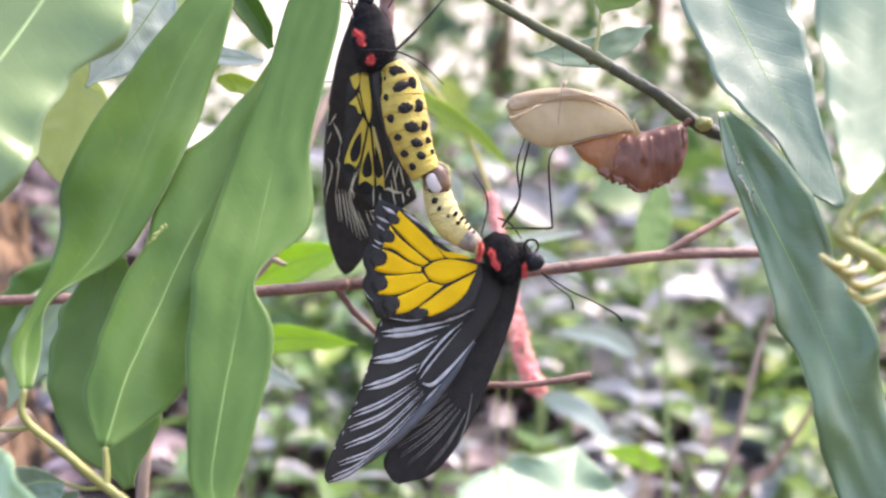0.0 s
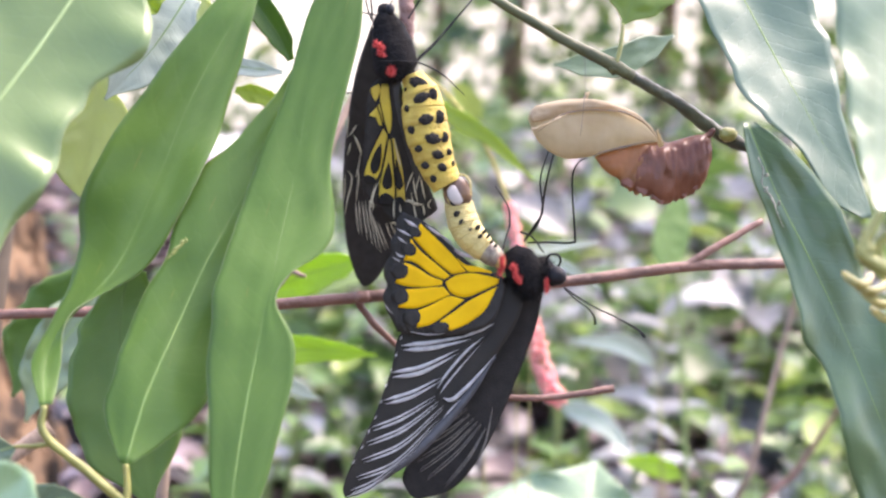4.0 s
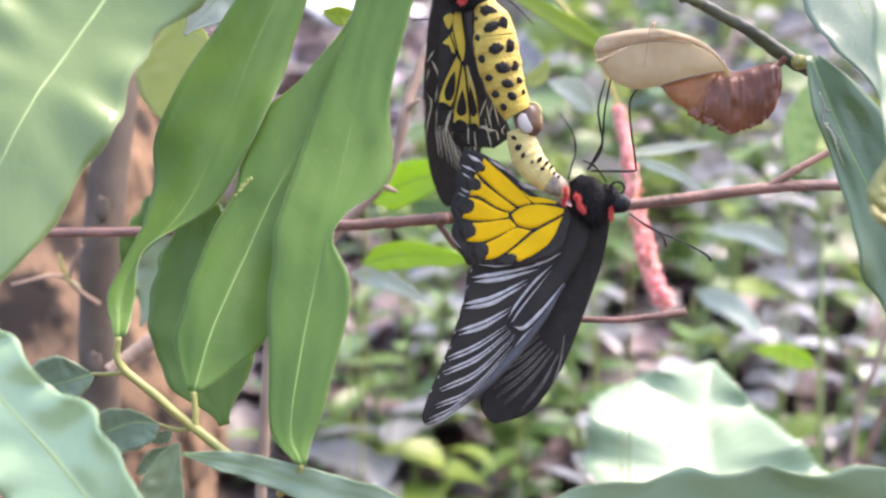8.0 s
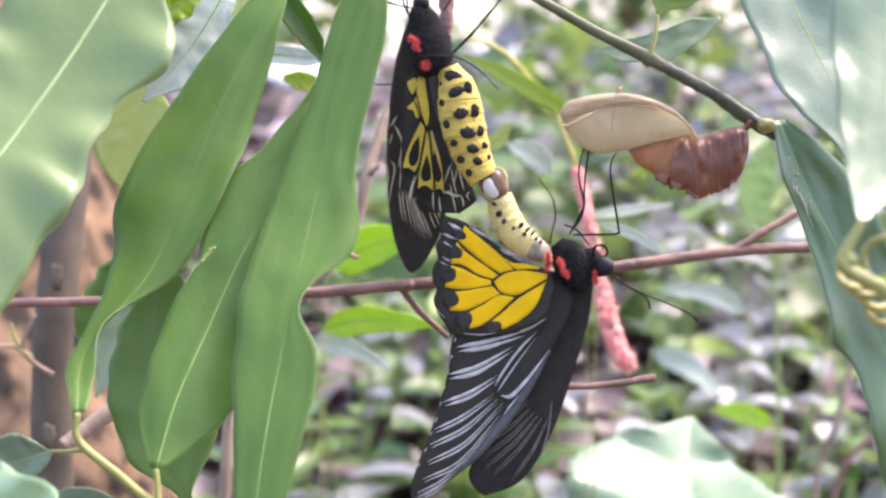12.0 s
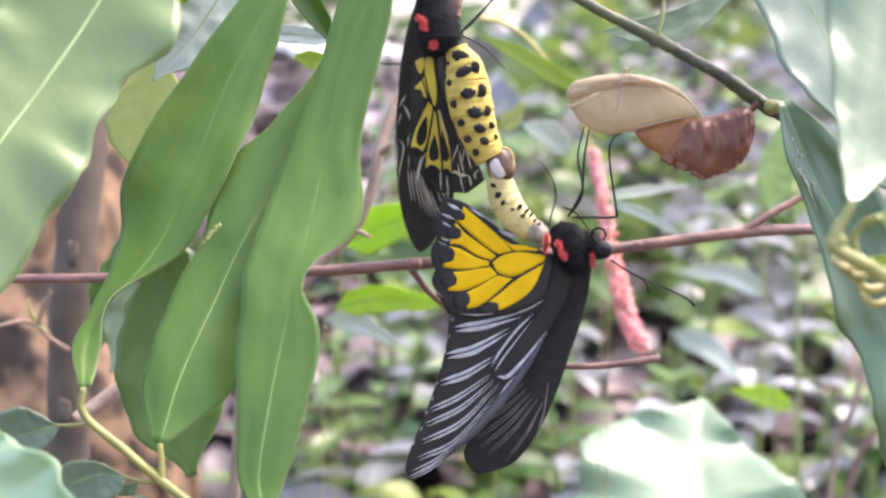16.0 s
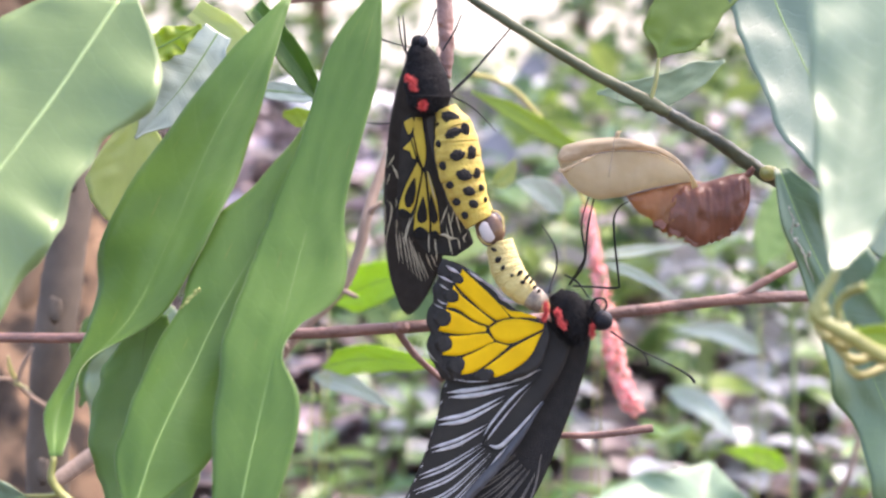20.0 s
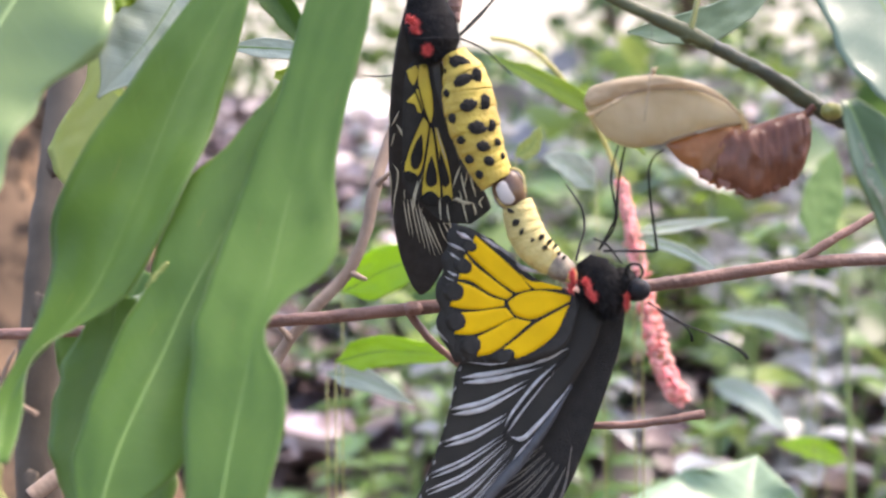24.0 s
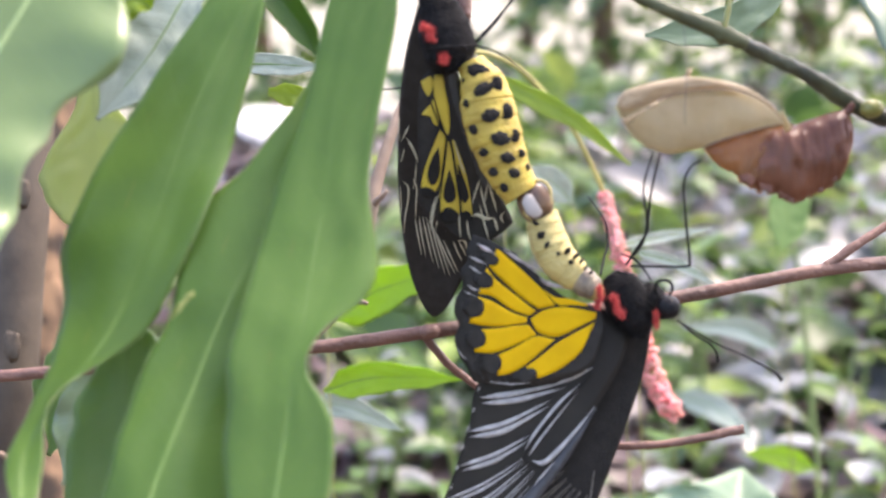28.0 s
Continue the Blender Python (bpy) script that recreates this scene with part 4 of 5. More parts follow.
furry_tube(female, "thorax", [(1006, 420), (1020, 438), (1034, 460), (1044, 484), (1048, 508)], [14, 30, 35, 30, 12], DF, 2200, FUR, 3)
furry(female, "neck", *(1065, 456, DF), 22, 20, 26, 10, 700, FUR, 4)
for x, y, rx, rz, t in ((991, 454) + (8, 19, 8), (1017, 465) + (10, 20, -28), (1073, 482) + (5, 13, 5)):
    red_hair(female, x, y, DF - 0.0044, rx, rz, -t, int(x))
female_head = part("head", blob(inside(female, *(1083, 466, DF - 0.001)), 16 * U0, 18 * U0, 16 * U0, 0.1), FUR, female)
for piece in ("eye", "proboscis", "antenna"):
    HOLDER[female.name, piece] = female_head
part("eye", blob(inside(female, *(1090, 464, DF - 0.004)), 17 * U0, 14 * U0, 17 * U0), EYE_MAT, female)
part("proboscis", tube([inside(female, *p) for p in ((1077, 450, 0.383), (1070, 437, 0.382), (1076, 427, 0.381), (1089, 427, 0.381), (1095, 437, 0.381), (1090, 447, 0.382), (1083, 448, 0.382))], [2.2 * U0, 2.2 * U0, 1.6 * U0], 40, 6), HORN, female)
limb(female, "antenna", [(1103, 482, 0.383), (1129, 498, 0.382), (1158, 514, 0.381), (1193, 528, 0.380), (1225, 543, 0.379), (1244, 554, 0.378), (1252, 564, 0.378)], 1.5, HORN, tip=1.8)
limb(female, "antenna", [(1106, 483, 0.386), (1132, 502, 0.390), (1156, 515, 0.394), (1166, 528, 0.396), (1168, 539, 0.397)], 1.4, HORN, tip=1.8)
for leg in ([(1029, 405, 0.385), (1047, 373, 0.378), (1055, 351, 0.374), (1047, 298, 0.372), (1059, 245, 0.370)],
            [(1031, 402, 0.385), (1053, 367, 0.380), (1059, 298, 0.372), (1078, 200, 0.365)],
            [(1036, 407, 0.385), (1074, 407, 0.378), (1112, 406, 0.374), (1115, 394, 0.373), (1106, 330, 0.370), (1103, 288, 0.368), (1112, 266, 0.367), (1126, 257, 0.366)],
            [(994, 421, 0.390), (1000, 394, 0.393), (1005, 373, 0.395), (1000, 341, 0.396), (976, 306, 0.398)],
            [(1021, 389, 0.385), (1042, 399, 0.381), (1064, 426, 0.380)]):
    limb(female, "leg", leg, 1.9, HORN, n=40)
segments(female, [(906, 335), (912, 359), (920, 381), (932, 401), (952, 420), (972, 433)], [23, 26, 28, 27, 24, 17], 0.3838, ABDOMEN_C, "abdomen_ring", 7, bulge=0.06)
for x, y, rx, rz in ((897, 350, 4.8, 2.7), (906, 367, 4.8, 5.5), (916, 380, 4.5, 5.8), (930, 393, 3.8, 4.1), (944, 388, 3.1, 5.2), (949, 404, 3.1, 3.4), (956, 395, 2.4, 4.8), (964, 402, 2.1, 4.5), (970, 412, 2.1, 3.4), (978, 418, 2.1, 3.1)):
    part("dark_dot", blob(inside(female, x, y, 0.3838 - 22 * U0), rx * 1.15 * U0, 4 * U0, rz * 1.15 * U0, 0.5, 3, scale=2, turn=-35), BLACK_SOFT, female)
segments(female, [(958, 424), (970, 432), (980, 438), (988, 442)], [20, 20, 18, 14], 0.3835, TAIL_HORN, "tail_ring", 2)
part("tail_end", blob(inside(female, 985, 443, 0.3828), 11 * U0, 10 * U0, 15 * U0, 0.25, 3, scale=2.5, turn=40), ABDOMEN_C, female, "pale horny tail end")
for pts, wide in (([(852, 389), (870, 400), (887, 409), (904, 418)], 2.4), ([(905, 430), (922, 437), (940, 442)], 3.6), ([(817, 383), (828, 390), (838, 393)], 2.6)):
    streak(female, "pale_edge", pts, [0.4, wide, wide * 0.7, 0.4], PINKISH, DH, off=-0.0008)

# -- the male above, clinging to the twig --
male = thing("butterfly", *(794, 59, 0.384), "birdwing butterfly with yellow spotted abdomen, clinging to a twig", "butterfly", "pair of butterflies")
DM = 0.384


def wing_lean(x, y):
    """The folded forewing leans back from the body towards its tip."""
    return 0.387 + 0.00008 * max(0, y - 20) + 0.0001 * max(0, 790 - x)


def hind_lean(x, y):
    return 0.3853 + 0.00004 * max(0, y - 110)


def laid(root, name, a, b, mat, lean, label="", n=14, m=5, thick=0.00012, off=0.0):
    """A wing, or a field of scales on it, between two sheet outlines on a leaning surface."""
    return part(name, ruled([inside(root, x, y, lean(x, y) + off) for x, y in a], [inside(root, x, y, lean(x, y) + off) for x, y in b], n, m, thick), mat, root, label)


def drawn(root, name, points, widths, mat, lean, off=-0.0004, n=18):
    """A tapered line of scales on a leaning surface."""
    path = spline([Vector((x, y, 0)) for x, y in points], n)
    a, b = [], []
    for k, p in enumerate(path):
        way = (path[min(k + 1, n)] - path[max(k - 1, 0)]).normalized()
        side = Vector((-way.y, way.x, 0)) * values(widths, k / n)
        a.append(tuple((p + side)[:2]))
        b.append(tuple((p - side)[:2]))
    return laid(root, name, a, b, mat, lean, n=n, m=2, thick=0.0001, off=off)


male_wing = laid(male, "forewing", [(757, 21), (734, 98), (721, 191), (717, 283), (721, 355), (730, 412), (746, 456), (758, 472)], [(779, 113), (803, 191), (817, 268), (824, 345), (812, 400), (792, 440), (777, 462), (764, 472)], BLACK, wing_lean, "long black forewing with fine pale lines", 40, 14, 0.0002)
male_hind = laid(male, "hindwing", [(774, 113), (752, 140), (746, 206), (744, 262), (745, 314), (770, 340), (800, 366)], [(805, 113), (820, 180), (836, 242), (857, 296), (874, 336), (873, 348), (846, 368)], BLACK, hind_lean, "black hindwing with ochre-yellow cells", 40, 14, 0.0002)
for piece, holder in (("yellow_cell", male_hind), ("black_spot", male_hind), ("vein", male_hind), ("inner_fold", male_hind), ("pale_line", male_wing), ("pale_vein", male_hind)):
    HOLDER[male.name, piece] = holder
laid(male, "inner_fold", [(791, 114), (795, 149), (805, 194), (816, 232), (828, 270), (838, 300)], [(808, 114), (807, 149), (814, 190), (829, 239), (843, 271), (850, 300)], FOLD, hind_lean, "smooth dark grey fold along the abdomen", off=-0.0005)
for left, right in (([(754, 136), (756, 146), (759, 153), (763, 158)], [(768, 128), (772, 138), (768, 151), (763, 159)]),
                    ([(773, 128), (771, 152), (774, 176), (781, 200), (786, 214)], [(785, 127), (788, 151), (792, 179), (792, 202), (789, 215)]),
                    ([(771, 161), (764, 171), (753, 183), (764, 186), (769, 198)], [(773, 164), (775, 176), (776, 187), (777, 194), (774, 201)]),
                    ([(777, 203), (767, 225), (755, 253), (748, 274), (747, 288)], [(783, 211), (785, 223), (780, 249), (774, 280), (767, 295)]),
                    ([(786, 222), (782, 252), (776, 283), (772, 305), (774, 330)], [(791, 225), (794, 252), (797, 283), (800, 310), (800, 328)]),
                    ([(794, 222), (797, 246), (800, 273), (803, 304), (804, 327)], [(798, 223), (804, 243), (811, 267), (816, 298), (819, 335)])):
    laid(male, "yellow_cell", left, right, YELLOW_PALE, hind_lean, off=-0.0004)
for left, right in (([(774, 232), (765, 245), (757, 265), (757, 277), (760, 284)], [(775, 234), (776, 253), (774, 271), (768, 283), (762, 285)]),
                    ([(788, 265), (782, 281), (778, 298), (780, 308), (785, 312)], [(789, 265), (794, 283), (796, 296), (795, 307), (787, 312)]),
                    ([(801, 257), (800, 277), (801, 295), (804, 309), (808, 313)], [(802, 257), (808, 276), (813, 292), (815, 305), (809, 313)]),
                    ([(772, 327), (778, 320), (785, 318), (792, 321), (800, 329)], [(772, 336), (779, 340), (785, 341), (793, 340), (800, 336)]),
                    ([(802, 328), (806, 325), (810, 324), (815, 327), (820, 336)], [(802, 336), (807, 338), (810, 339), (814, 339), (820, 338)]),
                    ([(746, 290), (751, 287), (757, 288), (764, 292), (769, 298)], [(747, 300), (753, 303), (758, 303), (762, 303), (769, 301)])):
    laid(male, "black_spot", left, right, BLACK_SOFT, hind_lean, off=-0.0007)
for pts in ([(763, 159), (771, 181), (778, 204), (788, 218)], [(771, 160), (778, 190), (787, 217)], [(788, 216), (783, 250), (775, 295), (770, 335)], [(790, 218), (797, 260), (803, 330), (804, 352)], [(778, 203), (766, 228), (754, 256), (746, 282)]):
    drawn(male, "vein", pts, [1.1, 1.0, 0.9], BLACK_SOFT, hind_lean, off=-0.0009)
for pts, wide in (([(797, 222), (804, 252), (810, 272)], 1.0), ([(832, 280), (826, 294), (819, 314)], 1.2), ([(832, 291), (835, 310), (842, 340)], 1.2), ([(843, 285), (839, 303), (838, 312)], 0.9), ([(818, 332), (826, 331), (836, 336), (850, 337)], 2.6), ([(800, 329), (799, 341), (800, 362)], 1.1), ([(810, 338), (811, 352), (814, 368)], 1.0),
                  ([(829, 316), (835, 344), (840, 366)], 1.2), ([(844, 288), (849, 309), (854, 328)], 1.2), ([(849, 336), (852, 347), (853, 356)], 1.4), ([(865, 328), (859, 336), (863, 344)], 1.1), ([(771, 300), (764, 318), (760, 336), (758, 350)], 1.2), ([(767, 302), (761, 320), (756, 342)], 0.8)):
    drawn(male, "pale_vein", pts, [0.4, wide, wide, 0.4], CREAM, hind_lean, off=-0.0008)
for pts, wide in (([(723, 180), (721, 198), (721, 217)], 1.0), ([(736, 195), (730, 206), (724, 216)], 1.2), ([(731, 212), (738, 224), (744, 239), (746, 250)], 1.9), ([(728, 227), (725, 238), (722, 247)], 1.0), ([(744, 249), (742, 268), (738, 287)], 0.9), ([(724, 274), (731, 284), (730, 302), (725, 324), (722, 349)], 1.3),
                  ([(719, 281), (720, 306), (719, 324)], 0.8), ([(738, 271), (743, 285), (741, 309), (740, 329)], 1.2), ([(760, 329), (765, 327), (770, 334), (768, 345)], 1.4), ([(798, 366), (805, 364), (810, 369), (810, 378)], 1.5)):
    drawn(male, "pale_line", pts, [0.3, wide, wide * 0.8, 0.3], CREAM, wing_lean, off=-0.0024)
for pts in ([(739, 330), (742, 354), (746, 382)], [(745, 327), (747, 351), (752, 384)], [(750, 327), (755, 358), (762, 394)], [(755, 328), (762, 365), (770, 402)], [(761, 332), (768, 368), (778, 410)], [(765, 342), (775, 378), (785, 414)], [(770, 354), (781, 385), (793, 412)], [(778, 363), (787, 385), (797, 409)], [(792, 365), (798, 382), (804, 394)], [(800, 366), (806, 378), (810, 388)]):
    drawn(male, "pale_line", pts, [0.4, 1.1, 0.9, 0.3], FINE_CREAM, wing_lean, off=-0.0024)
furry_tube(male, "thorax", [(778, 2), (780, 18), (785, 36), (791, 64), (798, 95), (808, 122)], [15, 24, 31, 39, 40, 24], DM, 2600, FUR, 5)
male_head = part("head", blob(inside(male, *(778, -1, DM)), 14 * U0, 14 * U0, 14 * U0, 0.1), FUR, male)
for piece in ("eye", "antenna"):
    HOLDER[male.name, piece] = male_head
part("eye", blob(inside(male, *(786, -3, DM - 0.0015)), 8 * U0, 9 * U0, 12 * U0), EYE_MAT, male)
for x, y, rx, rz, t in ((768, 68) + (11, 17, -25), (786, 107) + (12, 9, 0)):
    red_hair(male, x, y, DM - 0.0048, rx, rz, -t, int(x))
DA = DM - 0.001
HOLDER.pop((male.name, "black_spot"))
ABDOMEN_LINE = [(826, 112), (842, 150), (847, 180), (854, 216), (864, 252), (875, 280), (889, 306)]
ABDOMEN_HALF = [20, 34, 39, 39, 35, 31, 27]


def abdomen_side(x, y):
    """How far a sheet point lies off the abdomen's middle line, and the half-width there."""
    line = spline([Vector((px, py, 0)) for px, py in ABDOMEN_LINE], 60)
    k = min(range(61), key=lambda i: (line[i] - Vector((x, y, 0))).length)
    return min((line[k] - Vector((x, y, 0))).length, values(ABDOMEN_HALF, k / 60) * 0.95), values(ABDOMEN_HALF, k / 60)


segments(male, ABDOMEN_LINE, ABDOMEN_HALF, DA, ABDOMEN_Y, "abdomen_ring", 7, bulge=0.075)
for x, y, rx, rz, turn in ((836, 128, 15.5, 10, 20), (813, 139, 2.1, 3.8, 10), (841, 154, 13.7, 8.5, -28), (860, 149, 8.2, 12.0, 12), (849, 192, 12.4, 8.9, -14), (871, 188, 9.5, 11.4, 24), (861, 226, 13.0, 9.5, 12), (881, 223, 7.6, 8.9, 15), (870, 254, 10.1, 7.6, 14), (889, 248, 6.6, 5.7, 20),
                           (878, 276, 7.9, 6.6, 20), (897, 269, 4.1, 5.4, 20), (816, 173, 5.1, 6.0, -20), (824, 211, 6.3, 7.0, -25), (837, 244, 7.0, 6.0, -15), (849, 273, 7.3, 6.3, -10), (863, 296, 5.4, 6.3, -10)):
    off, half = abdomen_side(x, y)
    part("black_spot", blob(inside(male, x, y, DA - 0.9 * U0 * math.sqrt(max(9.0, half * half - off * off)) - 0.00022), rx * 1.04 * U0, 3.6 * U0, rz * 1.04 * U0, 0.30, 4, scale=2.3 + (x % 3) * 0.3, turn=-turn), BLACK_SOFT, male)
part("clasper", blob(inside(male, 907, 319, DA - 0.0006), 26 * U0, 20 * U0, 32 * U0, 0.06, turn=14), CLASPER, male, "brown horny clasper")
part("clasper_rim", tube([inside(male, 909 + (21 * math.cos(q * 0.785)) * 0.97 - 29 * math.sin(q * 0.785) * 0.24, 316 + 29 * math.sin(q * 0.785) * 0.97 + 21 * math.cos(q * 0.785) * 0.24, DA - 0.0020) for q in range(9)], [2.0 * U0] * 3, 40, 8, rough=0.3), ABDOMEN_C, male, "cream rim of the clasper")
part("clasper_plate", blob(inside(male, 902, 324, DA - 0.0031), 13 * U0, 5 * U0, 19 * U0, 0.08, turn=22), CLASPER_W, male, "white oval clasper plate")
limb(male, "antenna", [(838, 91, 0.379), (801, 90, 0.378), (765, 90, 0.378)], 1.2, HORN)
limb(male, "leg", [(838, 91, 0.380), (858, 100, 0.378), (881, 115, 0.376), (915, 149, 0.374)], 1.5, HORN)
part("leg", tube([inside(male, *p) for p in ((836, 84, 0.384), (850, 70, 0.385), (865, 55, 0.386), (880, 38, 0.387), (894, 21, 0.388), (918, -8, 0.389), (939, -34, 0.390))], [2.2 * U0, 3.2 * U0, 3.0 * U0, 1.9 * U0, 2.3 * U0, 1.6 * U0, 1.4 * U0], 40, 8, rough=0.2), HORN, male)
limb(male, "leg", [(819, 11, 0.384), (839, -23, 0.385), (850, -51, 0.386)], 1.8, HORN)
limb(male, "leg", [(756, 18, 0.384), (753, -18, 0.384), (749, -48, 0.385)], 1.7, HORN)
limb(male, "leg", [(754, 14, 0.385), (746, -11, 0.385), (741, -48, 0.386)], 1.5, HORN)
limb(male, "antenna", [(762, 6, 0.384), (745, 3, 0.386), (726, -2, 0.389), (700, -10, 0.392)], 1.3, HORN, tip=1.8)
limb(male, "antenna", [(784, -10, 0.384), (796, -30, 0.386), (806, -60, 0.389)], 1.1, HORN, tip=1.8)
limb(male, "leg", [(728, 140, 0.400), (705, 141, 0.402), (682, 138, 0.404)], 1.3, HORN)

# ---- empty chrysalis ----
chrysalis = thing("chrysalis", *(1353, 218, 0.366), "empty split butterfly chrysalis, beige and red-brown, under the branch", "chrysalis")
UC = 0.364 / FOCAL


def pod(name, top, bottom, d, squash, mat, label, seed, jag=0.0, crease=0.05, n=48, sides=28):
    """A thin hollow case between an upper and a lower outline, creased, with a ragged lower rim."""
    bm = bmesh.new()
    up, low = spline([inside(chrysalis, x, y, d) for x, y in top], n), spline([inside(chrysalis, x, y, d) for x, y in bottom], n)
    rings = []
    for k in range(n + 1):
        c, h = (up[k] + low[k]) / 2, (up[k] - low[k]) / 2
        ring = []
        for j in range(sides):
            ang = math.tau * j / sides
            torn = jag * max(0.0, -math.cos(ang)) ** 4 * noise.noise(Vector((k * 0.55, 4.0, seed))) + jag * 0.5 * max(0.0, -math.cos(ang)) ** 6 * noise.noise(Vector((k * 1.7, 9.0, seed)))
            fold = 1 + crease * noise.noise(Vector((k * 0.16, math.cos(ang) * 2.2, seed))) + crease * 0.5 * noise.noise(Vector((k * 0.5, math.cos(ang) * 6, seed + 4)))
            ring.append(bm.verts.new(c + h * math.cos(ang) * (1 + torn) + Vector((0, -1, 0)) * math.sin(ang) * h.length * squash * fold))
        rings.append(ring)
    for u, v in zip(rings, rings[1:]):
        for j in range(sides):
            bm.faces.new((u[j], u[(j + 1) % sides], v[(j + 1) % sides], v[j]))
    bm.faces.new(rings[0][::-1])
    bm.faces.new(rings[-1])
    return part(name, bm, mat, chrysalis, label)


pod("wing_case", [(1023, 193), (1032, 175), (1049, 169), (1084, 163), (1129, 160), (1174, 167), (1215, 181), (1243, 205), (1259, 226)], [(1026, 198), (1036, 224), (1058, 248), (1092, 263), (1124, 260), (1147, 256), (1174, 248), (1209, 238), (1259, 230)], 0.362, 0.40, SHELL, "papery beige wing case", 3.0, crease=0.16)
pod("back_case", [(1026, 188), (1034, 173), (1050, 167), (1084, 159), (1129, 156), (1174, 163), (1217, 180), (1246, 205), (1258, 224)], [(1030, 200), (1050, 197), (1084, 187), (1125, 178), (1174, 178), (1201, 183), (1229, 197), (1246, 213), (1257, 228)], 0.3592, 0.36, SHELL_B, "brownish back strip above the seam", 6.0, jag=0.06, crease=0.3)
pod("belly_case", [(1143, 258), (1168, 249), (1202, 240), (1236, 231), (1262, 229), (1281, 231)], [(1146, 262), (1164, 284), (1186, 297), (1198, 313), (1230, 326), (1262, 330)], 0.363, 0.45, SHELL_O, "translucent brown belly case", 5.0, jag=0.16, crease=0.26)
tail_case = pod("tail_case", [(1222, 248), (1240, 236), (1262, 234), (1283, 229), (1309, 221), (1337, 215), (1354, 223)], [(1212, 314), (1242, 328), (1264, 342), (1290, 335), (1316, 325), (1340, 304), (1355, 266)], 0.3622, 0.52, SHELL_R, "torn dark red-brown tail case with wet shine", 8.0, jag=0.12, crease=0.45)
HOLDER[chrysalis.name, "torn_flap"] = tail_case
for x, y, wide, tall in ((1206, 308, 14, 5), (1232, 320, 13, 5), (1262, 332, 17, 11), (1304, 322, 13, 8), (1324, 308, 12, 7)):
    part("torn_flap", tube([inside(chrysalis, *p) for p in ((x - 4, y - 12, 0.3610), (x, y - 2, 0.3606), (x + 2, y + tall * 0.6, 0.3602), (x + 4, y + tall, 0.3600))], [wide * UC, wide * 0.8 * UC, wide * 0.4 * UC, 0.6 * UC], 8, 8, flat=0.15, rough=0.8), SHELL_R, chrysalis)
part("shoulder_spine", tube([inside(chrysalis, *p) for p in ((1262, 238, 0.357), (1258, 226, 0.355), (1254, 216, 0.354), (1256, 210, 0.354))], [5 * UC, 4 * UC, 2 * UC, 0.8 * UC], 12, 6, rough=0.6), SHELL, chrysalis, "pale torn shoulder spine")
part("stalk_pad", tube([inside(chrysalis, *p) for p in ((1338, 226, 0.363), (1352, 216, 0.363), (1362, 206, 0.363))], [9 * UC, 6 * UC, 5 * UC], 10, 8, rough=0.4), SHELL_R, chrysalis)
part("seam", tube([inside(chrysalis, *p) for p in ((1039, 218, 0.357), (1060, 202, 0.3545), (1084, 187, 0.3535), (1125, 179, 0.3525), (1174, 179, 0.3525), (1201, 184, 0.353), (1232, 199, 0.3545))], [0.5 * UC, 1.1 * UC, 0.8 * UC, 1.0 * UC, 0.5 * UC], 44, 5, rough=0.7), SILK, chrysalis)
part("seam", tube([inside(chrysalis, *p) for p in ((1137, 260, 0.357), (1154, 253, 0.3548), (1195, 242, 0.3540), (1225, 235, 0.3545), (1250, 230, 0.3560))], [0.8 * UC, 1.3 * UC, 1.0 * UC, 0.6 * UC], 34, 5, rough=0.7), SILK, chrysalis)
part("torn_rim", tube([inside(chrysalis, *p) for p in ((1028, 214, 0.3565), (1040, 212, 0.3545), (1058, 203, 0.3535), (1076, 194, 0.3530), (1090, 186, 0.3530))], [2.5 * UC, 3.4 * UC, 1.6 * UC, 2.6 * UC, 0.6 * UC], 26, 6, rough=1.2, flat=0.6), SHELL_B, chrysalis, "pale torn rim")
part("nub", tube([inside(chrysalis, *p) for p in ((1126, 161, 0.360), (1128, 150, 0.359), (1134, 144, 0.359))], [6 * UC, 4 * UC, 1 * UC], 10, 6, rough=0.9), SHELL_B, chrysalis, "tuft of pale silk")
for x in (1126,):
    part("girdle_thread", tube([inside(chrysalis, *p) for p in ((x, 80, 0.362), (x - 1, 135, 0.358), (x - 12, 225, 0.352))], [0.5 * UC] * 3, 10, 5), SILK, chrysalis, "silk girdle thread")

# ---- pink catkin ----
catkin = thing("catkin", *(1022, 195, 0.605), "hanging pink fuzzy catkin on a yellow stalk", "flower")
CORE = [(1022, 195, 0.605), (1052, 290, 0.606), (1075, 400, 0.607), (1098, 520, 0.608), (1120, 600, 0.608), (1143, 640, 0.608)]
UK = 0.605 / FOCAL
part("stalk", tube([inside(catkin, *p) for p in [(850, 58, 0.59), (890, 66, 0.59), (932, 91, 0.592), (976, 140, 0.596), (1006, 180, 0.60)] + CORE[1:]], [4 * UK] * 6, 50, 8), CATKIN_STEM, catkin, "pale yellow stalk")
rng = random.Random(11)
bm = bmesh.new()
core = spline([inside(catkin, *p) for p in CORE], 200)
for i in range(900):
    k = min(199, int(200 * (0.2 + 0.8 * rng.random())))
    grow = 18 * UK * min(1.0, 0.3 + (k / 200) * 1.1) * (1.0 if k < 190 else 0.6)
    o = Vector((rng.gauss(0, 1), rng.gauss(0, 1), rng.gauss(0, 0.6))).normalized()
    blob(core[k] + o * grow * rng.uniform(0.5, 1.0), *[rng.uniform(0.0007, 0.0017) for _ in range(3)], 0.3, 1, bm=bm, scale=3.0)
part("fuzz", bm, PINK, catkin, "pink fuzzy flower spike")
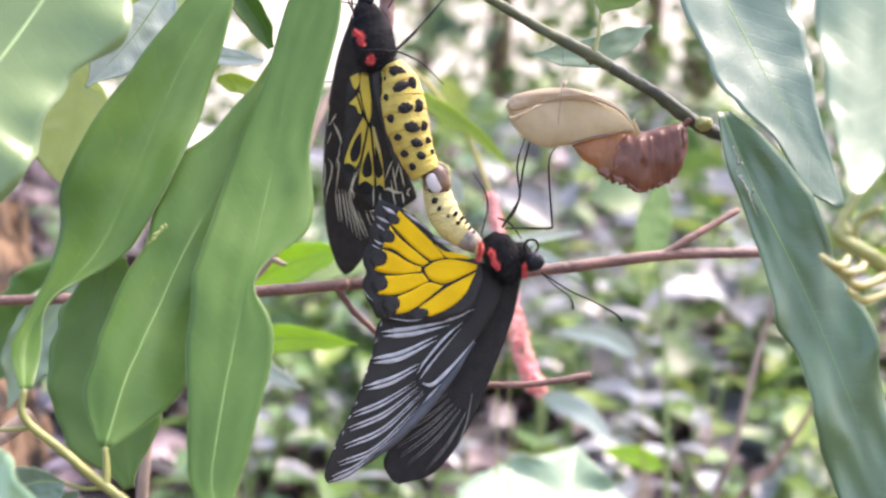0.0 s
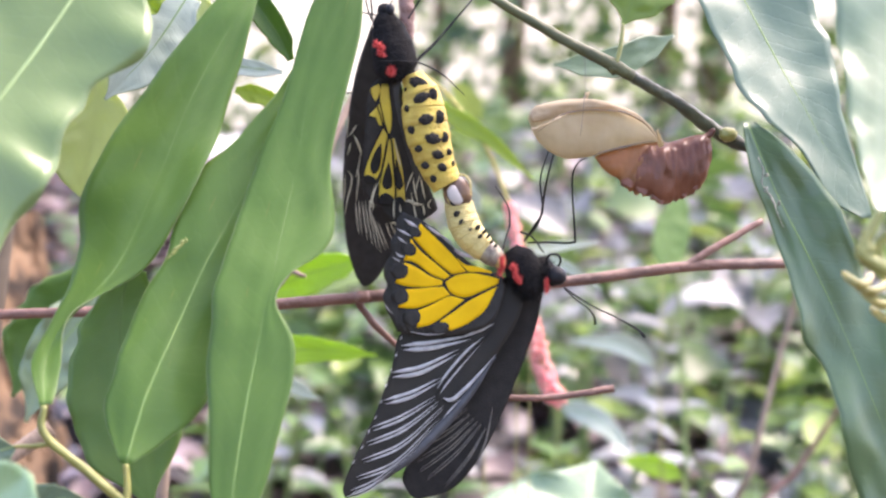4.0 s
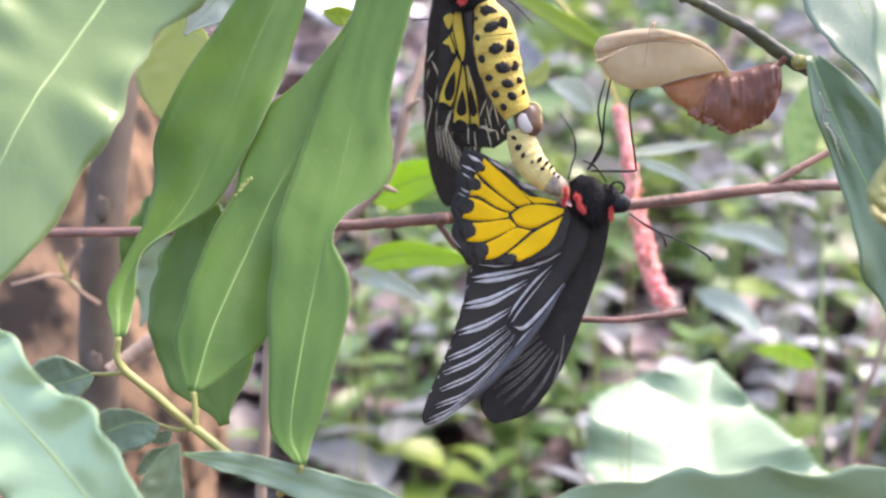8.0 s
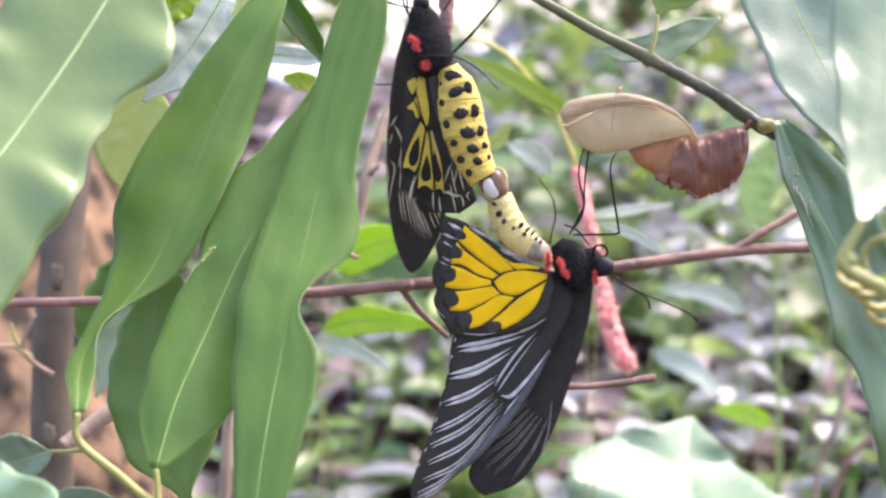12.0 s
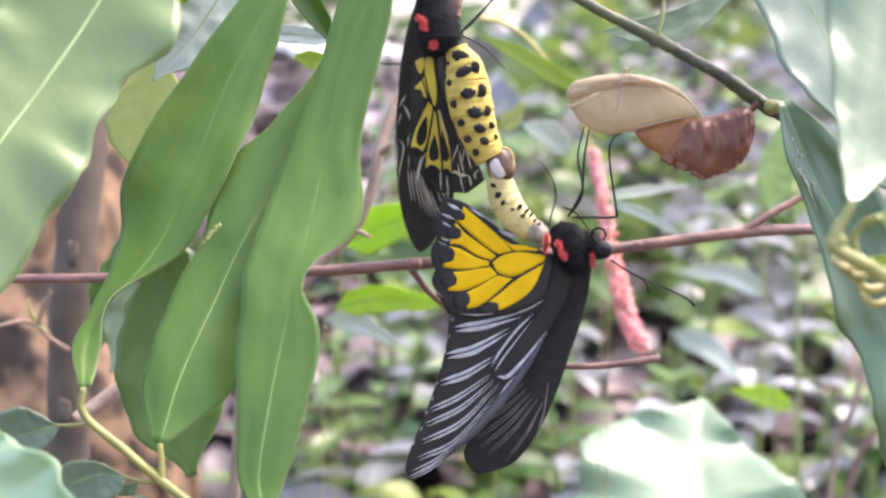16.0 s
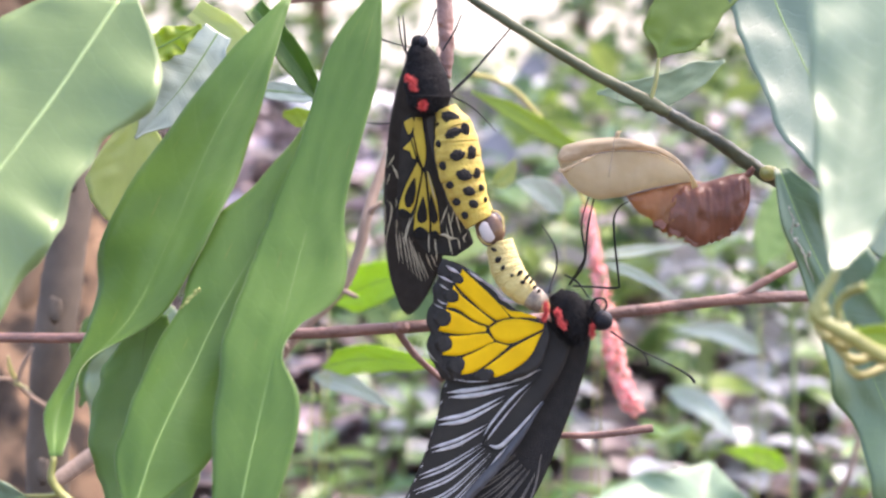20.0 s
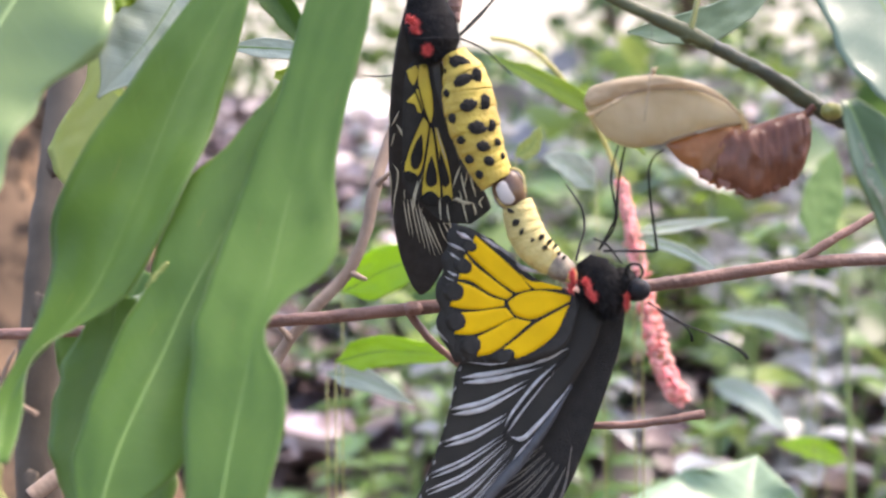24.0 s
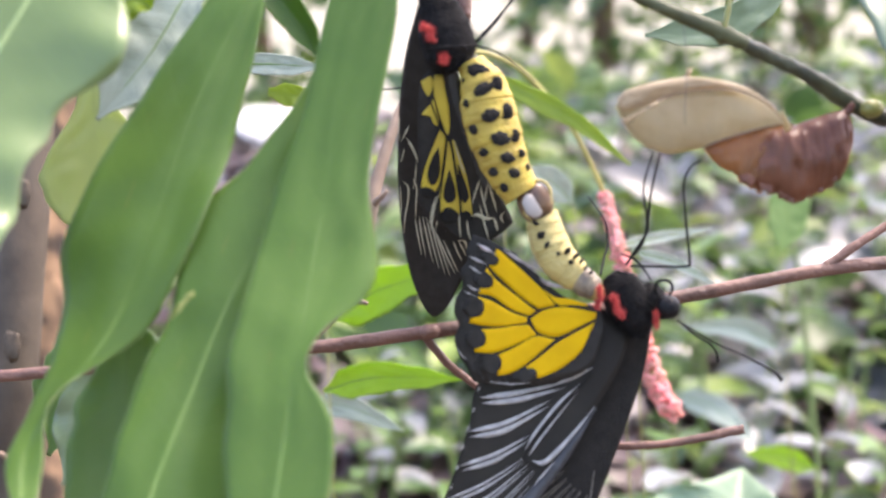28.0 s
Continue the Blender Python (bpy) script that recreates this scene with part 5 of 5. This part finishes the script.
leaf([(850, 88, 0.59), (920, 121, 0.59), (971, 150, 0.59), (1022, 183, 0.59), (1094, 249, 0.59)], [3, 14, 17, 12, 2], [3, 14, 17, 12, 2], LEAF_LIMEY, "slim bright green leaf beside the catkin", seed=31, rim=False, rib=0.5)

# ---- woodland floor and what grows on it ----
def scatter(name, count, mat, box, sizes, label, seed, flat=0.0, lean=1.0):
    """Many small bent leaves."""
    rng = random.Random(seed)
    verts, faces = [], []
    x0, x1, y0, y1, z0, z1 = box
    for _ in range(count):
        y = y0 + (y1 - y0) * rng.random() ** 1.2
        x = rng.uniform(x0, x1) * (0.5 + 0.5 * y)
        z = ground_height(x, y) + z0 + (z1 - z0) * rng.random() ** 1.6 * min(1, 0.4 + y * 0.4)
        s = rng.uniform(*sizes)
        turn = Euler((rng.gauss(0, lean), rng.gauss(0, lean), rng.uniform(0, math.tau))).to_matrix()
        w = s * rng.uniform(0.22, 0.4)
        shape = ((0, 0, 0), (-w, 0.35 * s, 0.12 * s), (0, 0.4 * s, 0.0), (w, 0.35 * s, 0.12 * s), (-w * 0.75, 0.7 * s, 0.06 * s), (0, 0.75 * s, -0.06 * s), (w * 0.75, 0.7 * s, 0.06 * s), (0, s, -0.16 * s))
        o = len(verts)
        verts += [tuple(turn @ Vector(p) + Vector((x, y, z))) for p in shape]
        faces += [(o, o + 2, o + 1), (o, o + 3, o + 2), (o + 1, o + 2, o + 5, o + 4), (o + 2, o + 3, o + 6, o + 5), (o + 4, o + 5, o + 7), (o + 5, o + 6, o + 7)]
    me = bpy.data.meshes.new(name)
    me.from_pydata(verts, [], faces)
    me.polygons.foreach_set("use_smooth", [True] * len(faces))
    me.materials.append(mat)
    return tagged(new(name, me), label, "plants", kind="stuff")


scatter("leaf_litter", 16000, LITTER, (-1.2, 1.2, 0.3, 8, 0.0, 0.03), (0.05, 0.11), "fallen brown and greyish leaves on the soil", 1, lean=0.4)
scatter("leaf_litter", 2000, LITTER_PALE, (-1.0, 1.0, 1.2, 8, 0.01, 0.05), (0.04, 0.10), "bleached pinkish fallen leaves", 4, lean=0.4)
scatter("undergrowth", 900, BG_LEAF, (-0.04, 1.1, 1.2, 6, 0.02, 0.26), (0.06, 0.14), "green undergrowth leaves", 2, lean=0.7)
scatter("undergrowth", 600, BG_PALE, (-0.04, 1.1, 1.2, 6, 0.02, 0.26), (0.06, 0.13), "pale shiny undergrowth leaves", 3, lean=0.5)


scatter("shrubs", 2600, BG_LEAF, (-1.0, -0.09, 6.5, 11, 0.0, 2.2), (0.08, 0.17), "green shrubs at the edge of the wood", 6, lean=0.8)
scatter("shrubs", 4200, BG_LEAF, (0.08, 1.2, 6.2, 11, 0.0, 2.4), (0.08, 0.17), "green shrubs at the edge of the wood", 7, lean=0.8)


STONE = material("pale_limestone", (0.72, 0.69, 0.62), 0.8, (0.55, 0.52, 0.46), scale=8, bump=0.6, bump_scale=30)
for k, (x, y, r) in enumerate(((-0.52, 4.7, 0.13), (-0.36, 4.95, 0.10), (-0.62, 5.1, 0.16), (0.22, 6.0, 0.16), (0.42, 6.2, 0.12))):
    rock = new("stone")
    rock.matrix_basis = pose(x, y, ground_height(x, y))
    tagged(rock, "pale weathered limestone lying in leaf litter", "stone", "pale stones")
    part("rock", blob((0, 0, r * 0.2), r * 1.3, r, r * 0.6, 0.3, 4, scale=1.2), STONE, rock)


def blade_mesh(name, length, width, mat, seed, droop=0.3):
    """One herb leaf, folded and drooping, pointing along y."""
    rng = random.Random(seed)
    n, m = 8, 2
    verts, faces = [], []
    for k in range(n + 1):
        s = k / n
        w = width * math.sin(math.pi * min(1, 0.04 + s ** 0.8 * 0.96)) ** 0.8
        for j in range(-m, m + 1):
            f = j / m
            verts.append((f * w, s * length, 0.35 * w * abs(f) - droop * length * s * s + 0.05 * length * rng.uniform(-0.3, 0.3) * abs(f)))
    c = 2 * m + 1
    for k in range(n):
        for j in range(c - 1):
            faces.append((k * c + j, k * c + j + 1, (k + 1) * c + j + 1, (k + 1) * c + j))
    me = bpy.data.meshes.new(name)
    me.from_pydata(verts, [], faces)
    me.polygons.foreach_set("use_smooth", [True] * len(faces))
    me.materials.append(mat)
    return me


HERB_GREEN = material("herb_green", (0.10, 0.18, 0.038), 0.32, (0.065, 0.13, 0.028), scale=30, spread=0.35, through_light=0.35)
HERB_LIME = material("herb_lime", (0.19, 0.28, 0.04), 0.42, (0.14, 0.22, 0.03), scale=30, spread=0.25, through_light=0.5)
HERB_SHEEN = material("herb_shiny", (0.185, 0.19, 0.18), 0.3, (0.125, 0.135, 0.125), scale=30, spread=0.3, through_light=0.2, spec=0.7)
HERB_STEM = material("herb_stem", (0.16, 0.22, 0.06), 0.6)


def herb(place, height, leaves, length, width, mat, label, seed, category="plant"):
    """A herb: a thin bent stem with stalked leaves turning round it."""
    rng = random.Random(seed)
    root = new("herb")
    root.matrix_basis = pose(*place)
    tagged(root, label, category, "herbs of the undergrowth")
    lean = Vector((rng.gauss(0, 0.12), rng.gauss(0, 0.12), 1))
    path = spline([Vector((0, 0, -0.02)), lean * height * 0.5, Vector((lean.x * 1.6, lean.y * 1.6, 1)) * height], 12)
    part("stem", tube(path, [0.0035, 0.0028, 0.0012], 12, 6), HERB_STEM, root)
    me = blade_mesh("herb_leaf", length, width, mat, seed, rng.uniform(0.15, 0.45))
    for k in range(leaves):
        s = 0.25 + 0.75 * k / max(1, leaves - 1)
        p = path[int(s * 12)]
        ob = new("leaf", me)
        ob.parent = root
        z = rng.uniform(0.75, 1.15) * (1.1 - 0.35 * s)
        ob.matrix_basis = Matrix.LocRotScale(p, Euler((radians(rng.uniform(-5, 40)), radians(rng.uniform(-20, 20)), k * 2.4 + rng.uniform(-0.5, 0.5))), (z, z, z))
    return root


rng = random.Random(21)
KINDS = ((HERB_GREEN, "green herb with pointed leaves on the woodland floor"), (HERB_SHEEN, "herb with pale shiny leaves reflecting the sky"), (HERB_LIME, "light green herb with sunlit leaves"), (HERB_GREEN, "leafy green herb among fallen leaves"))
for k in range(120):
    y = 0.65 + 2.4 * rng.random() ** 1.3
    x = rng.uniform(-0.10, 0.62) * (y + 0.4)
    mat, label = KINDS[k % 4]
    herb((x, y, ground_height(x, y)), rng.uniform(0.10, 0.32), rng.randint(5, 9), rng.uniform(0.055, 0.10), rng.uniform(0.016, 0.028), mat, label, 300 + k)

for k in range(110):
    y = 0.75 + 1.5 * rng.random() ** 1.2
    x = rng.uniform(-0.07, 0.52) * (y + 0.4)
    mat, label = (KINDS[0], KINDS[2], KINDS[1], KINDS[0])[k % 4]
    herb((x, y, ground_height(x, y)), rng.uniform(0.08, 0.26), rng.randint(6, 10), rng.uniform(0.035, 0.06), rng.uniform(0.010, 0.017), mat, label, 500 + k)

for k in range(28):
    y = 0.8 + 1.3 * rng.random()
    x = rng.uniform(-0.20, 0.06) * (y + 0.4)
    mat, label = (KINDS[0], KINDS[3])[k % 2]
    herb((x, y, ground_height(x, y)), rng.uniform(0.06, 0.2), rng.randint(5, 8), rng.uniform(0.05, 0.09), rng.uniform(0.012, 0.022), mat, label, 700 + k)

# ---- post, trunk and sticks ----
post = stem("sapling", [(120, 1150, 0.56), (128, 882, 0.55), (130, 600, 0.54), (150, 380, 0.54), (175, 150, 0.55), (190, -200, 0.56)], [36, 36, 34, 34, 33, 32], POST_BARK, "upright brown sapling trunk", "tree trunk", n=60, sides=16, rough=0.12, piece="trunk")
tree = thing("tree", 40, 1500, 1.0, "wide brown tree trunk with rough bark", "tree trunk")
unit = 1.0 / FOCAL
rng = random.Random(5)
TREE_LINE = [(60, 1700, 1.0), (50, 900, 1.0), (40, 500, 1.02), (20, 100, 1.04), (0, -900, 1.1), (-20, -3000, 1.2), (-60, -6500, 1.4)]
part("trunk", tube([inside(tree, *p) for p in TREE_LINE], [300 * unit, 270 * unit, 235 * unit, 225 * unit, 215 * unit, 190 * unit, 140 * unit], 44, 48, rough=0.12), BARK, tree)
for k in range(260):
    v, ang = rng.random() * 0.6, rng.uniform(math.pi * 0.9, math.pi * 2.1)
    line = spline([inside(tree, *p) for p in TREE_LINE], 60)
    rad = values([300, 270, 235, 225, 215, 190, 140], v) * unit
    c0 = line[int(v * 60)] + Vector((math.cos(ang) * rad, math.sin(ang) * rad, 0)) * 1.0
    part("bark_plate", blob(c0, rng.uniform(0.006, 0.013), 0.004, rng.uniform(0.008, 0.026), 0.5, 2, scale=3, turn=rng.uniform(-15, 15)), BARK, tree)
for sx, ex in ((-150, -420), (150, 430), (40, 220)):
    part("root", tube([inside(tree, 50 + sx, 1300, 0.95), inside(tree, 50 + (sx + ex) / 2, 1560, 0.86), inside(tree, 50 + ex, 1720, 0.84)], [70 * unit, 50 * unit, 25 * unit], 16, 12, rough=0.3), BARK, tree)
SHOOT = material("young_shoot", (0.34, 0.36, 0.07), 0.5, (0.26, 0.24, 0.10), scale=120)
unit = 0.54 / FOCAL
part("side_twig", tube([inside(post, *p) for p in ((130, 650, 0.53), (95, 628, 0.525), (70, 605, 0.52), (40, 600, 0.515), (-30, 618, 0.51))], [4 * unit, 3.5 * unit, 3 * unit], 24, 8, rough=0.3), DRY, post, "thin dry side twig")
part("side_twig", tube([inside(post, *p) for p in ((75, 607, 0.52), (84, 575, 0.518), (100, 545, 0.516))], [4 * unit, 3.5 * unit, 2 * unit], 14, 8, rough=0.3), DRY, post)
part("shoot", tube([inside(post, *p) for p in ((72, 602, 0.52), (62, 582, 0.518), (58, 560, 0.516))], [3 * unit, 3.5 * unit, 1.5 * unit], 14, 8, rough=0.3), SHOOT, post, "yellow-green young shoot")
part("shoot", tube([inside(post, *p) for p in ((68, 606, 0.52), (84, 612, 0.518), (97, 620, 0.516))], [2.5 * unit, 2.5 * unit, 1.5 * unit], 14, 8, rough=0.3), SHOOT, post)
for x, y in ((122, 760), (136, 480), (160, 250)):
    part("knot", blob(inside(post, x, y, 0.526), 12 * unit, 4 * unit, 22 * unit, 0.5), POST_BARK, post)
stick = stem("stick", [(330, 3300, 0.5), (430, 850, 0.49), (489, 640, 0.475), (530, 560, 0.472), (585, 490, 0.47), (640, 432, 0.47), (668, 370, 0.47), (680, 310, 0.47), (700, 240, 0.475), (728, 170, 0.48), (790, 60, 0.49), (800, 10, 0.5)], [11, 10, 9, 9, 9, 8, 6], DRY, "pale dry stick leaning among plants", "stick")
unit = 0.47 / FOCAL
for x, y, ex, ey in ((548, 537, 528, 512), (684, 300, 706, 280), (640, 434, 668, 446)):
    part("stub", tube([inside(stick, x, y, 0.47), inside(stick, (x + ex) / 2, (y + ey) / 2, 0.468), inside(stick, ex, ey, 0.467)], [6 * unit, 5 * unit, 3 * unit], 8, 8, rough=0.3), DRY, stick)
stem("stick", [(150, 775, 0.44), (190, 745, 0.443), (238, 712, 0.445)], [13, 14, 16], DRY, "broken dry stick end", "stick", rough=0.1)
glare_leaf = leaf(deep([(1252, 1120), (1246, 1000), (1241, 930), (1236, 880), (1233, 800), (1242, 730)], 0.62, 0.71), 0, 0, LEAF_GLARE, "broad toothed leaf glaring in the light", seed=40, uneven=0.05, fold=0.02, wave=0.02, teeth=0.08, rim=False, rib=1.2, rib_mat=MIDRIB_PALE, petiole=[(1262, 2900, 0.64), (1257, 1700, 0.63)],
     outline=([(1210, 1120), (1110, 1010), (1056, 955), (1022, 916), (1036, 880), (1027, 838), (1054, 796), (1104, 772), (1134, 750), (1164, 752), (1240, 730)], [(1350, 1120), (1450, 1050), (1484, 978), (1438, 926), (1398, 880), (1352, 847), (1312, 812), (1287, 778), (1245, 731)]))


# ---- plants picked out behind the butterflies ----
def planted(mid, half, mat, label, foot, seed, fold=0.15):
    """A single leaf on a thin stalk that rises from the ground."""
    x, d = foot
    return leaf(mid, [3, half, half * 1.05, half * 0.7, 2], [3, half, half * 1.05, half * 0.7, 2], mat, label, seed=seed, fold=fold, rim=False, rib=0.7, stalk=0.3,
                petiole=[(x, 441 + 0.64 * FOCAL / d, d), (x, 441 + 0.35 * FOCAL / d, d)])


LEAF_LIME = leaf_material("leaf_lime", (0.42, 0.60, 0.05), (0.34, 0.52, 0.04), (0.42, 0.56, 0.10), rough=0.4, through_light=0.6, vein_strength=0.1)
planted(deep([(600, 572), (680, 556), (810, 566)], 0.56, 0.55), 24, LEAF_LIME, "bright lime green leaf in the light", (590, 0.57), 50)
planted(deep([(610, 462), (690, 424), (790, 400)], 0.57, 0.55), 36, LEAF_LIME, "broad lime green leaf catching the sun", (600, 0.58), 60)
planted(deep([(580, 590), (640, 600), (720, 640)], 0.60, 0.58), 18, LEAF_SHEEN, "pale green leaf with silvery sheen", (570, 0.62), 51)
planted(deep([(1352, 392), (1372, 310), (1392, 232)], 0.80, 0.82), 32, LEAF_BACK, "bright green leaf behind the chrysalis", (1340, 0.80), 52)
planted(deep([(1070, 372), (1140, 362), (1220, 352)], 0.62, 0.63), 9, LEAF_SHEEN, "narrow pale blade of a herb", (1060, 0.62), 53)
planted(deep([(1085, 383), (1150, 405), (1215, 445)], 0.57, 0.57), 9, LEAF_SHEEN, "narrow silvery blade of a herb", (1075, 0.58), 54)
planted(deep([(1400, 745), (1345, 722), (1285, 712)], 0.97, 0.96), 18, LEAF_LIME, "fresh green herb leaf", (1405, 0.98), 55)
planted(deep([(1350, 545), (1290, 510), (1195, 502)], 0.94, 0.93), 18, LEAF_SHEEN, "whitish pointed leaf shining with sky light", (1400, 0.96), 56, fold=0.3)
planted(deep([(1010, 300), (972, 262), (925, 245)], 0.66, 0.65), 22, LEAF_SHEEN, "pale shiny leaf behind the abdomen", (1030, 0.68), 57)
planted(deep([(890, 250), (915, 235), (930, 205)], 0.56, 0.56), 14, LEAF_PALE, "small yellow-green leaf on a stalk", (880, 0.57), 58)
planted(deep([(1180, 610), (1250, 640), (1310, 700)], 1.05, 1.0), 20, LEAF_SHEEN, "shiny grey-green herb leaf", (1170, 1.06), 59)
stem("herb_stalk", [(1412, 2000, 1.0), (1408, 900, 1.0), (1405, 640, 1.0), (1398, 430, 1.0), (1380, 330, 1.0)], [5, 5, 4, 4, 3], HERB_STEM, "upright green herb stalk", "stem")
stem("dry_stalk", [(1440, 1500, 0.78), (1470, 882, 0.77), (1510, 740, 0.76), (1550, 590, 0.76), (1600, 420, 0.76)], [6, 5.5, 5.5, 5, 4], DRY, "thin brown dry stalk leaning sideways", "stem")
stem("dry_stalk", [(1380, 1500, 0.84), (1500, 882, 0.82), (1600, 740, 0.81), (1700, 600, 0.8)], [5.5, 5, 5, 4], TWIG, "thin red-brown stalk leaning sideways", "stem")

unit = 0.329 / FOCAL
part("scar", tube([inside(scarred, *p) for p in ((1427, 268, 0.3305), (1436, 292, 0.330), (1433, 315, 0.3298), (1450, 340, 0.3295), (1458, 362, 0.3292), (1472, 396, 0.329))], [0.8 * unit, 1.8 * unit, 1.2 * unit, 2.4 * unit, 1.2 * unit, 0.8 * unit], 50, 6, rough=1.8, flat=0.3), SCAR, scarred, "pale dry scar on the leaf")
marks(scarred, "scar", [(1442, 300, 4, 3, 12), (1440, 326, 3, 5, -30), (1464, 350, 2.5, 5, -20)], SCAR, "", 0.3295)
marks(broad, "blemish", [(402, 441, 9, 3, 35), (410, 433, 3, 6, -20), (396, 450, 6, 2.5, 40), (417, 428, 2, 4, 0), (388, 458, 4, 1.6, 45)], BLEMISH, "yellow blemish", 0.331)


# ---- trees at the edge of the wood ----
def far_tree(x, y, radius, height, label, seed):
    """A tree with a tapering trunk, limbs and a loose crown of leaves."""
    rng = random.Random(seed)
    root = new("tree")
    root.matrix_basis = pose(x, y, ground_height(x, y))
    tagged(root, label, "tree", "trees at the edge of the wood")
    line = [Vector((0, 0, -0.1)), Vector((rng.gauss(0, 0.05), 0, height * 0.4)), Vector((rng.gauss(0, 0.2), rng.gauss(0, 0.2), height))]
    part("trunk", tube(line, [radius * 1.25, radius, radius * 0.8, radius * 0.4], 20, 12, rough=0.15), BARK, root)
    tips = []
    for k in range(6):
        z = height * (0.55 + 0.45 * k / 5)
        ang = k * 2.4 + rng.uniform(-0.4, 0.4)
        reach = height * rng.uniform(0.2, 0.35)
        tip = Vector((math.cos(ang) * reach, math.sin(ang) * reach, z + reach * 0.6))
        part("limb", tube([Vector((0, 0, z)), tip * 0.5 + Vector((0, 0, z * 0.5 - 0.02)), tip], [radius * 0.45, radius * 0.3, radius * 0.12], 10, 7, rough=0.2), BARK, root)
        tips.append(tip)
    verts, faces = [], []
    for _ in range(700):
        c = rng.choice(tips) + Vector((rng.gauss(0, 0.35), rng.gauss(0, 0.35), rng.gauss(0, 0.25)))
        turn = Euler((rng.gauss(0, 0.7), rng.gauss(0, 0.7), rng.uniform(0, math.tau))).to_matrix()
        size = rng.uniform(0.09, 0.18)
        o = len(verts)
        verts += [tuple(turn @ Vector(p) * size + c) for p in ((0, 0, 0), (-0.3, 0.45, 0.1), (0, 0.5, 0), (0.3, 0.45, 0.1), (0, 1, -0.15))]
        faces += [(o, o + 2, o + 1), (o, o + 3, o + 2), (o + 1, o + 2, o + 4), (o + 2, o + 3, o + 4)]
    me = bpy.data.meshes.new("crown")
    me.from_pydata(verts, [], faces)
    me.materials.append(BG_LEAF)
    crown = new("crown", me)
    crown.parent = root


for k, (x, y, rad) in enumerate(((-2.6, 8.5, 0.10), (-1.1, 9.5, 0.07), (0.62, 8.2, 0.05), (1.25, 9.0, 0.09), (1.9, 7.6, 0.06), (2.9, 9.8, 0.12))):
    far_tree(x, y, rad, 3.4 + 0.3 * (k % 3), "slender brown tree with loose green crown", 70 + k)

# ---- movement ----
def motions():
    """The hanging female sways under the male, and the near sprig nods with its leaves; a broad leaf stirs below."""
    lean_across, lean_down = BOARD.to_3x3() @ Vector((DN / FOCAL, 0, 0)), BOARD.to_3x3() @ Vector((0, 0, -DN / FOCAL))
    for ob in (sprig, sprig_leaf, wedge_leaf, side_leaf):
        rest = ob.matrix_basis.copy()
        walk(ob, [(t, Matrix.Translation(lean_across * x + lean_down * y) @ rest) for t, x, y in ((0, 48, 20), (2, 35, 17), (5, 33, 31), (8, 16, -4), (9, 2, 1), (11, 0, 0), (14, -9, -3), (17, -10, -3), (20, -35, -17), (24, -35, -17), (28, -35, -17))])
    sway_across, sway_down = BOARD.to_3x3() @ Vector((0.68 / FOCAL, 0, 0)), BOARD.to_3x3() @ Vector((0, 0, -0.68 / FOCAL))
    rest = glare_leaf.matrix_basis.copy()
    walk(glare_leaf, [(t, Matrix.Translation(sway_across * x + sway_down * y) @ rest) for t, x, y in ((0, -23, -6), (4, -22, 2), (8, -20, 8), (11, 0, 0), (14, 23, -6), (17, 0, 0), (20, 28, -2), (24, 15, 0), (28, 15, 0))])
    base = female.matrix_basis.copy()
    across = BOARD.to_3x3() @ Vector((U0, 0, 0))
    down = BOARD.to_3x3() @ Vector((0, 0, -U0))
    walk(female, [(t, Matrix.Translation(across * x + down * y) @ base @ Matrix.Rotation(radians(turn), 4, "Y")) for t, x, y, turn in (
        (0, -6, -6, 2.6), (0.5, 9, -7, -0.5), (1, 14, -7, -2), (1.5, -7, -6, 1.2), (2, -1, -5, 2.3), (2.5, 4, -7, 1.8), (3.5, -4, -4, 2.5), (4.5, -6, -2, 3.7), (5, 21, -3, 0.5), (5.5, -9, -3, 2), (6, -11, -1, 3.3), (6.5, -10, 0, 3.9), (7, 15, -1, 0.6),
        (7.5, 3, -1, -1), (8, -16, 1, 0.4), (8.5, -11, 1, 1.3), (9, 5, -1, -1.2), (9.5, 15, -2, -2.4), (10, -16, 2, 0.9), (10.5, -10, 2, 1), (11, 0, 0, 0), (11.5, 20, -2, -2.1), (12.5, 4, 0, 0), (13.5, 13, 1, -0.8), (14, -23, 7, 4), (14.5, -10, -1, 1.1),
        (15, -13, 1, 2.7), (15.5, 6, 2, 0.8), (16, -2, 3, -0.4), (16.5, -15, 4, 1.3), (17, -11, 4, 1.7), (17.5, 2, 3, 1), (18, 8, 6, 1.7), (18.5, -16, 8, 2.6), (19, -12, 8, 4.2), (19.5, -5, 5, 3.3), (20, 14, 8, 1.5), (20.5, -16, 10, 3.5), (21, -16, 10, 4.1),
        (21.5, -9, 9, 4.5), (22.5, 0, 8, 3.4), (23.5, 7, 7, 2.3), (24, 8, 6, 1.9), (24.5, -8, 10, 3.2), (25, -14, 12, 4.6), (25.5, -7, 9, 4.2), (26, 3, 11, 4), (26.5, -1, 8, 4), (27, -11, 13, 4.7), (27.5, -10, 11, 5.5), (28, -1, 10, 4.7))])


motions()
